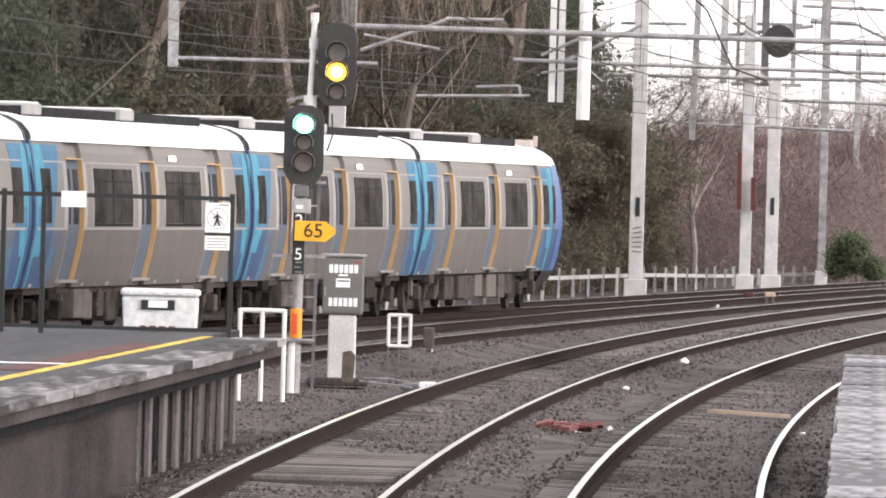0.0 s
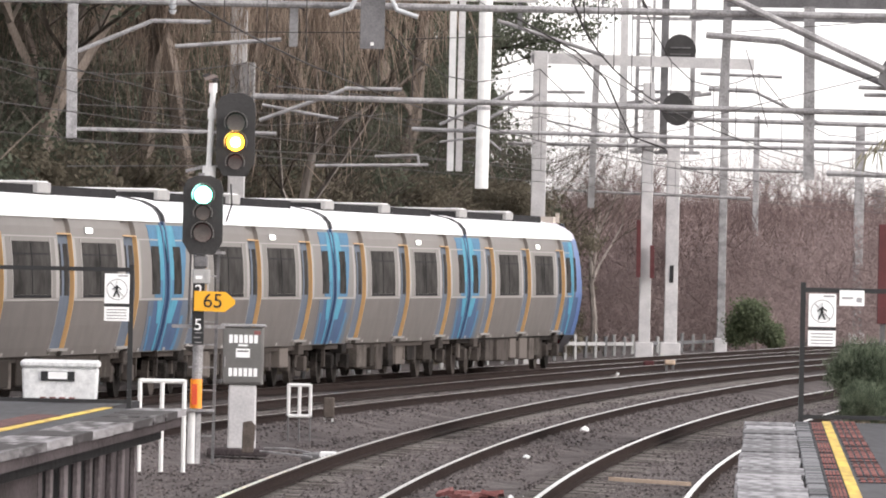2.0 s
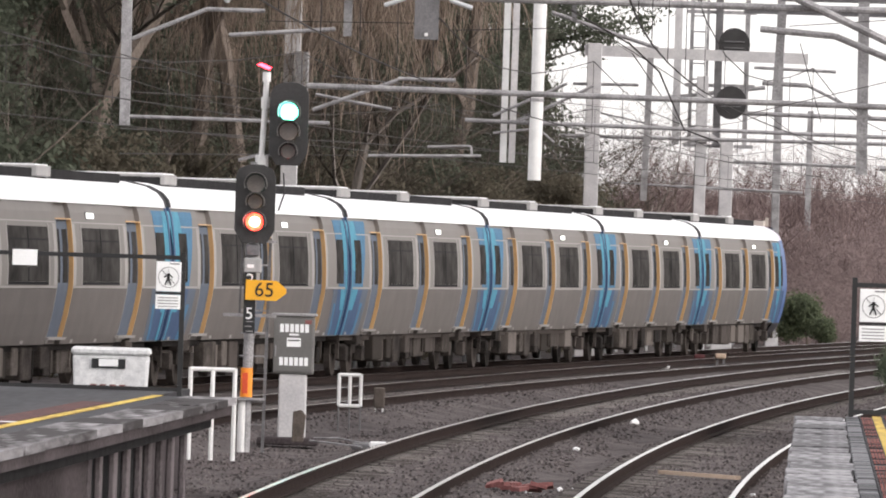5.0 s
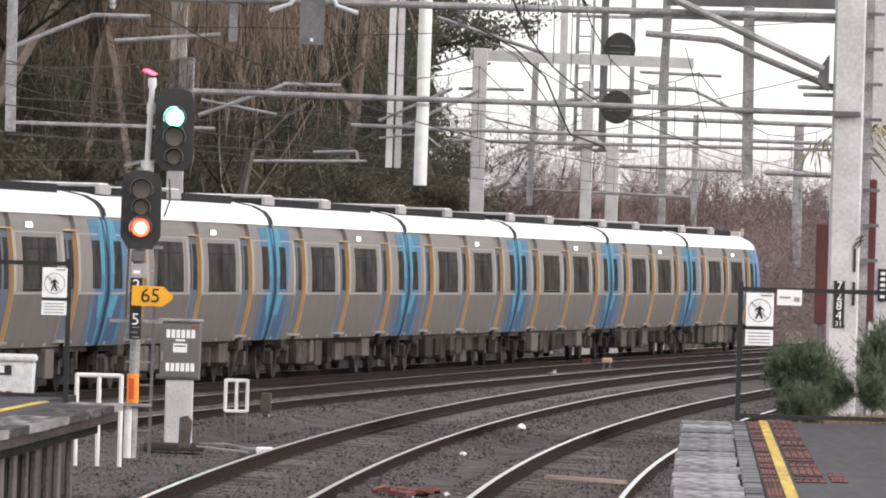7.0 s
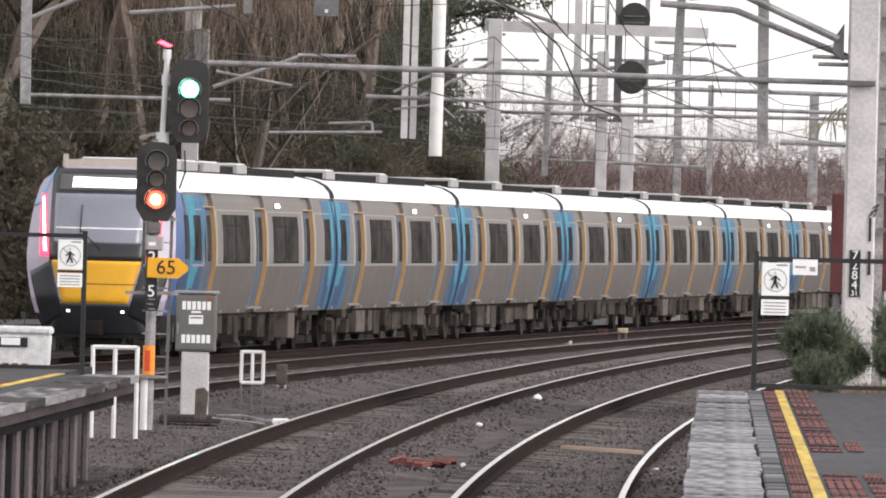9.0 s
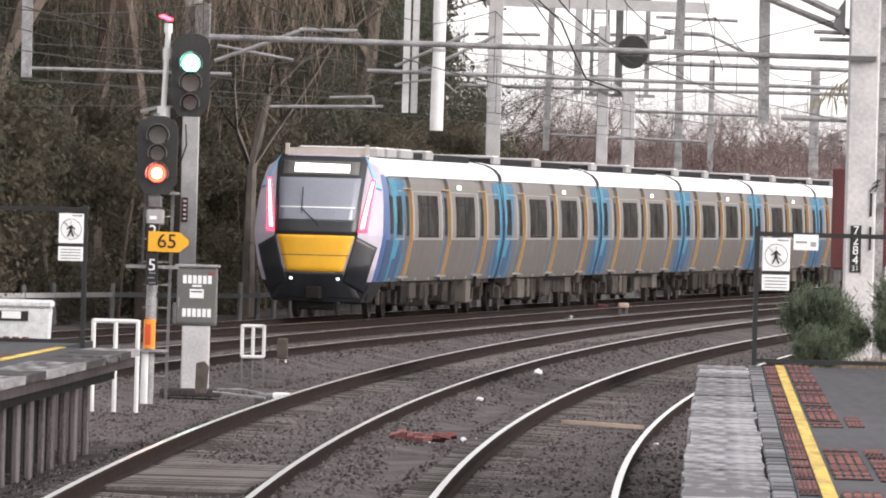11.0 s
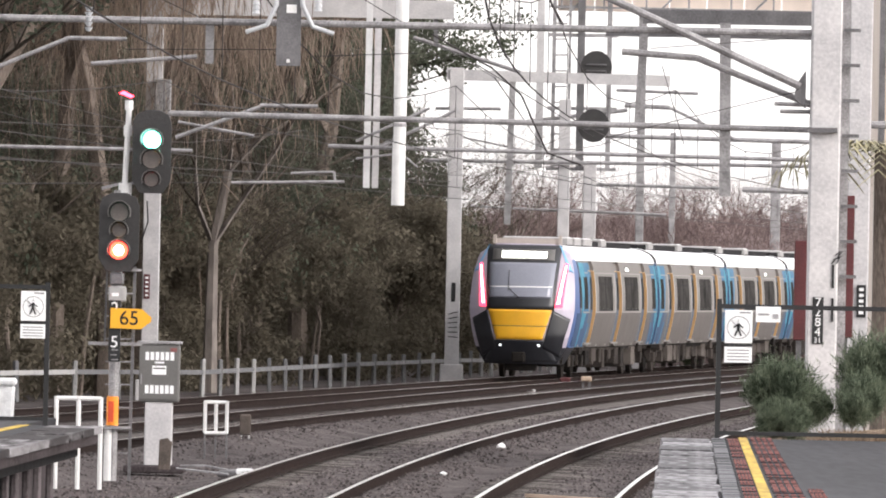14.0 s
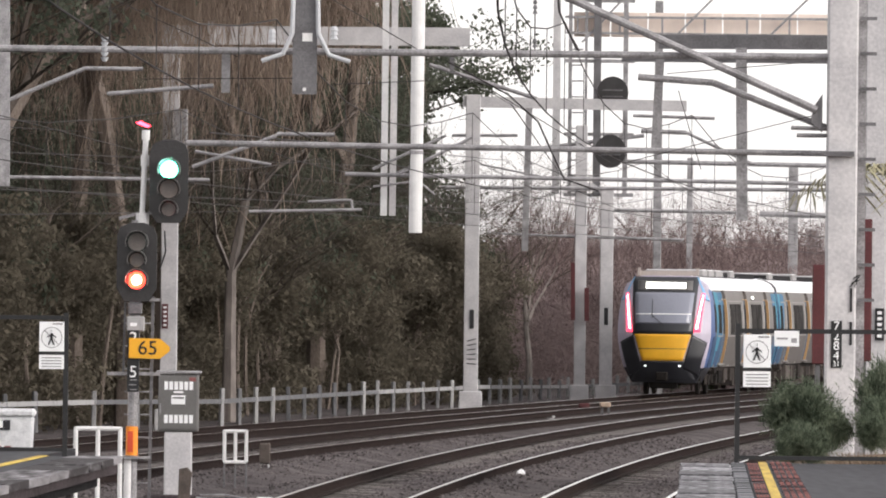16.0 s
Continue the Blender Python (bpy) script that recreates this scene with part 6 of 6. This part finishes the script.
def build_plants():
    rng = random.Random(21)
    dark = [make_tree("evergreen_tree", "tall dark evergreen tree with drooping foliage", s, h, 0.32, 3, (2, 3, 3), (LEAF_DEEP, pr * 4, 0.19, (0.75, 0.8, 1.0), 0.8), twig=TWIG_DARK, group="dark evergreen trees", spread=sp, twist=tw)
            for s, h, pr, sp, tw in ((1, 21, 16, 0.95, 0.5), (2, 25, 16, 0.85, 0.45), (5, 18, 18, 1.0, 0.6))]
    # line behind the timber fence, two deep
    spots = []
    for k in range(11):
        y = 226 + 10.5 * k
        spots.append((track_d(y) - 8.5 - rng.uniform(0, 3.0), y, rng.choice((0, 1, 2))))
    for k in range(9):
        y = 250 + 13 * k
        spots.append((track_d(y) - 17 - rng.uniform(0, 4), y + 8, rng.choice((0, 1, 2))))
    used = set()
    for x, y, k in spots:
        if x / y > -0.0075:
            continue
        if k not in used:
            used.add(k)
            dark[k].matrix_world = pose(x, y, -0.4, 0, 0, rng.uniform(0, 360))
        else:
            copy_thing(dark[k], pose(x, y, -0.4, 0, 0, rng.uniform(0, 360)))
    # bare shrubs along the fence
    shrubs = [make_tree("bare_shrub", "tangled bare brown shrub behind the fence", s, h, 0.07, 3, (3, 3, 3), None, BARK, TWIG_DARK, "shrub", "bare shrubs", spread=1.05, up=0.5, twist=0.65) for s, h in ((31, 8.5), (32, 7.0), (33, 10))]
    for s in shrubs:
        s.matrix_world = pose(-60 + 4 * s.location.x, 262, -0.4)
    for k in range(13):
        y = 214 + 8 * k + rng.uniform(-3, 3)
        copy_thing(shrubs[k % 3], pose(track_d(y) - 6.8 - rng.uniform(0, 2.6), y, -0.4, 0, rng.uniform(-8, 8), rng.uniform(0, 360)))
    # leafy undergrowth
    under = make_tree("leafy_shrub", "dull green leafy shrub behind the fence", 41, 5.0, 0.06, 3, (3, 3, 3), (LEAF_DARK, 30, 0.15, (0.38, 0.4, 0.35), 0.3), category="shrub", group="leafy shrubs")
    under.matrix_world = pose(track_d(300) - 7.6, 300, -0.4)
    for k in range(16):
        y = 222 + 6.2 * k + rng.uniform(-2, 2)
        copy_thing(under, pose(track_d(y) - 8.0 - rng.uniform(0, 2), y, -0.4, 0, 0, rng.uniform(0, 360)))
    # thicket of the embankment: foliage past counting
    nr = np.random.default_rng(17)
    c = []
    while len(c) < 2300:
        y = nr.uniform(205, 345)
        off = nr.uniform(7.2, 17)
        z = nr.uniform(0, 1) ** 1.15 * (3 + 11 * min(1, (off - 7) / 5))
        if noise.noise((off * 0.35, y * 0.16, z * 0.3)) > -0.08 and ((track_d(y) - off) / y < 0.0002 + 0.002 * noise.noise((z, 0, 3)) or z < 9.3 - 1060 * (track_d(y) - off) / y):
            c.append((track_d(y) - off, y, z - 0.3))
    far = []
    while len(far) < 1900:
        y, off = nr.uniform(215, 380), nr.uniform(17, 34)
        x = track_d(y) - off
        z = nr.uniform(0, 18)
        if x / y < -0.0008 - 0.002 * max(0, z - 12) / 12 + 0.003 * noise.noise((z * 0.45, y * 0.1, 7)):
            far.append((x, y, z))
    tagged(soup("background_woods", *clump_shell(nr, far, nr.uniform(0.8, 1.7, len(far)), 240, 0.26, 0.26, 0.8, 0.3, 0.6), LEAF_DEEP), "tall dark woods behind the embankment thicket", "woods", kind="stuff")
    low = [q for q in c if q[2] < 3.4 + 1.8 * noise.noise((q[0] * 0.3, q[1] * 0.1, 5))]
    lows = set(low)
    high = [q for q in c if q not in lows]
    tagged(soup("thicket", *clump_shell(nr, low, nr.uniform(0.4, 0.95, len(low)), 270, 0.15, 0.24, 0.85, 0.35, 0.6), LEAF_DARK), "dense brown and green thicket behind the fence", "thicket", kind="stuff")
    tagged(soup("evergreen_canopy", *clump_shell(nr, high, nr.uniform(0.5, 1.2, len(high)), 260, 0.17, 0.25, 0.85, 0.3, 1.0), LEAF_DEEP), "dark green drooping canopy over the thicket", "canopy", kind="stuff")
    # pale trunk and hanging dry foliage
    pale = make_tree("bare_gum_tree", "pale-barked bare gum tree", 51, 11, 0.22, 3, (2, 2, 2), None, PALE_BARK, TWIG_DARK, group="pale bare trees", twist=0.4)
    pale.matrix_world = pose(*(-5.71, 252.0, 0.35)[:2], -0.4)
    copy_thing(pale, pose(3.1, 335.0, -0.4, 0, 4, 70) @ Matrix.Scale(0.62, 4))
    copy_thing(dark[0], pose(-13.3, 238.0, -0.4, 0, 0, 190))
    weep = make_tree("weeping_tree", "tall weeping tree with dry brown hanging strands", 61, 22, 0.3, 3, (2, 3, 3), (STRAND, 110, 1.15, (0.8, 0.8, 2.0), 4.0), group="weeping trees", spread=0.85, twist=0.4)
    weep.matrix_world = pose(-8.1, 240.0, -0.4)
    copy_thing(weep, pose(-9.3, 236.0, -0.4, 0, 0, 120))
    copy_thing(weep, pose(-7.3, 246.0, -0.4, 0, 0, 220))
    # bare woods beyond the curve
    bare = [make_tree("bare_tree", "leafless brown tree beyond the curve", s, h * 0.62, 0.14, 4, (2, 2, 3, 3), None, TWIG_FAR, TWIG_FAR, group="bare trees", spread=0.95, twist=0.6) for s, h in ((71, 13), (72, 11), (73, 14))]
    for k, (px, d) in enumerate(((880, 358), (930, 372), (985, 385), (1045, 410), (1110, 420), (1180, 440), (1240, 430), (1300, 450), (1370, 440), (1430, 460), (1490, 450), (1550, 470), (1620, 480), (860, 380), (950, 420), (1080, 440), (1150, 410), (1210, 460), (1270, 420), (1335, 470), (1390, 480), (1460, 430), (1520, 490), (1175, 495), (1100, 490), (900, 400), (1010, 440), (1140, 470), (1270, 480), (1400, 500))):
        p = pose((px - 786) / 16600 * d, d, -0.4, 0, 0, rng.uniform(0, 360))
        if k < 3:
            bare[k].matrix_world = p
        else:
            copy_thing(bare[k % 3], p)
    # scrub mass beyond the curve, past counting
    nr = np.random.default_rng(9)
    c, tops = [], []
    while len(c) < 1500:
        d, u = nr.uniform(352, 560), nr.uniform(0.003, 0.062)
        x = u * d
        if 345 < d < 480 and min(abs(x - f(d)) for f in TRACKS) < 3.2:
            continue
        top = 3.6 + 1.2 * noise.noise((x * 0.12, d * 0.03, 2)) + 2.2 * (d - 350) / 200
        z = (top + 0.4) * nr.uniform(0, 1) ** 0.8 - 0.4
        c.append((x, d, z))
        tops.append(z > top - 1.3)
    tagged(soup("scrub", *clump_shell(nr, c, nr.uniform(0.7, 1.5, len(c)), 260, 0.34, 0.07, 0.8, 0.6, -0.6), SCRUB), "dense brown leafless scrub beyond the curve", "scrub", kind="stuff")
    sprays = [q for q, t in zip(c, tops) if t]
    tagged(soup("scrub_sprays", *leaf_cloud(nr, sprays, 60, 1.1, (0.9, 0.9, 0.7), -1.2, 0.012), TWIG_FAR), "thin bare twigs standing out of the scrub", "twigs", kind="stuff")
    # woods out of view, added to darken the reflections along the train
    c = []
    for k in range(2400):
        y = nr.uniform(110, 760)
        c.append((track_b(y) + nr.uniform(15, 45), y, nr.uniform(0, 1) ** 1.2 * 10 - 0.4))
    tagged(soup("unseen_reflection_woods", *clump_shell(nr, c, nr.uniform(1.2, 2.4, len(c)), 60, 0.8, 0.06, 0.8, 0.6, -0.4), SCRUB), "unseen brown leafless woods added for the train side to reflect", "woods", kind="stuff")
    gb = make_tree("green_bush", "rounded green bush beyond the tracks", 81, 1.7, 0.05, 3, (3, 3, 3), (LEAF_GREEN, 14, 0.13, (0.42, 0.4, 0.3), 0.0), category="bush", group="green bushes")
    gb.matrix_world = pose(9.2, 345.0, -0.5)
    for (x, y, z) in ((9.95, 343.0, 0), (8.5, 348.0, 0)):
        copy_thing(gb, pose(x, y, -0.6, 0, 0, rng.uniform(0, 360)) @ Matrix.Scale(rng.uniform(0.6, 0.8), 4))
    # bushes behind the right platform end
    fb = make_tree("feathery_bush", "feathery grey-green bush behind the fence", 91, 0.72, 0.015, 3, (3, 3, 3), (LEAF_BUSH, 34, 0.085, (0.05, 0.05, 0.07), -1.4), category="bush", group="platform end bushes", up=0.85, twist=0.45)
    (x, y, z) = (3.99, 106.0, 1.43)
    fb.matrix_world = pose(x + 0.1, y, 0.9, 0, 0, 20) @ Matrix.Scale(1.1, 4)
    for (x, y, z), zz, a, k in (((3.82, 105.0, 1.31), 0.8, 80, 0.6), ((4.25, 107.0, 1.29), 0.85, 200, 0.7), ((4.08, 105.0, 1.25), 0.8, 260, 0.55), ((4.99, 107.0, 1.81), 0.9, 140, 0.75), ((4.75, 106.0, 1.43), 0.95, 310, 0.55), ((5.26, 108.0, 2.19), 0.95, 40, 1.1)):
        copy_thing(fb, pose(x + 0.1, y, zz, rng.uniform(-10, 10), rng.uniform(-10, 10), a) @ Matrix.Scale(k * 1.12, 4))
    tagged(mesh_object("planted_bank", prism([(3.3, -0.4), (12, -0.4), (12, 1.5), (6.0, 1.15), (4.3, 1.0), (3.55, 0.85)], 103.0, 111), GRASS), "low planted earth bank behind the platform end", "bank", kind="structure")
    nr = np.random.default_rng(12)
    n = 2600
    gx, gy = nr.uniform(4.45, 5.6, n), nr.uniform(103.2, 105, n)
    a = np.stack([gx, gy, np.full(n, 0.96)], 1)
    b = a + np.stack([nr.normal(0, 0.12, n), nr.normal(0, 0.1, n), nr.uniform(0.06, 0.24, n)], 1)
    w = np.array([[0.006, 0, 0]])
    v = np.stack([a - w, a + w, b + w * 0.3, b - w * 0.3], 1).reshape(-1, 3)
    tagged(soup("dry_grass", v.tolist(), np.arange(n * 4).reshape(-1, 4).tolist(), GRASS), "dry feathery grass behind the fence", "grass", kind="stuff")
    # palm crown at the edge of the view
    palm = empty("palm_tree", pose(*(5.79, 118.0, 4.56)[:2], 0), "palm tree with dry drooping fronds", "palm tree")
    tz = (5.79, 118.0, 4.56)[2]
    part("trunk", rods(((0, 0, -0.4), (0, 0, tz), 0.16), sides=10), BARK, palm)
    for k in range(14):
        a = 2 * math.pi * k / 14 + 0.1
        vs, fs = [], []
        pts = [Vector((math.cos(a) * r, math.sin(a) * r, tz + 0.35 * r - 0.42 * r * r)) for r in np.linspace(0.05, 1.5, 12)]
        for p, q in zip(pts, pts[1:]):
            d = (q - p).normalized()
            s = d.cross(Vector((0, 0, 1))).normalized()
            for sg in (-1, 1):
                i = len(vs)
                tip = p + s * sg * 0.32 + d * 0.22 - Vector((0, 0, 0.16))
                vs += [tuple(p), tuple(p + d * 0.03), tuple(tip), tuple(p + (tip - p) * 0.5 - d * 0.02)]
                fs.append((i, i + 1, i + 2, i + 3))
        soup("frond", vs, fs, PALM, palm)


build_ground()
build_track(0, track_a, 60, 420, 0.07, True)
build_track(1, track_b, 60, 420, 0.07, True)
build_track(2, track_c, 100, 460, 0.05, False)
build_track(3, track_d, 60, 500, 0.0, False)
build_train()
build_signal()
build_cabinet()
build_small_lineside()
build_fences()
build_near_portal()
build_hanging_poles()
build_far_portals()
build_wires()
build_plants()
build_right_platform()
build_left_platform()


# ---- what moves ----
def motions():
    for car, ahead in cars:
        walk(car, [(0.5 * k, car_pose(0.5 * k, ahead, -22 if car is cars[0][0] else 22)) for k in range(33)])
    for lamp, rows in lamp_turns:
        walk(lamp, rows)


motions()
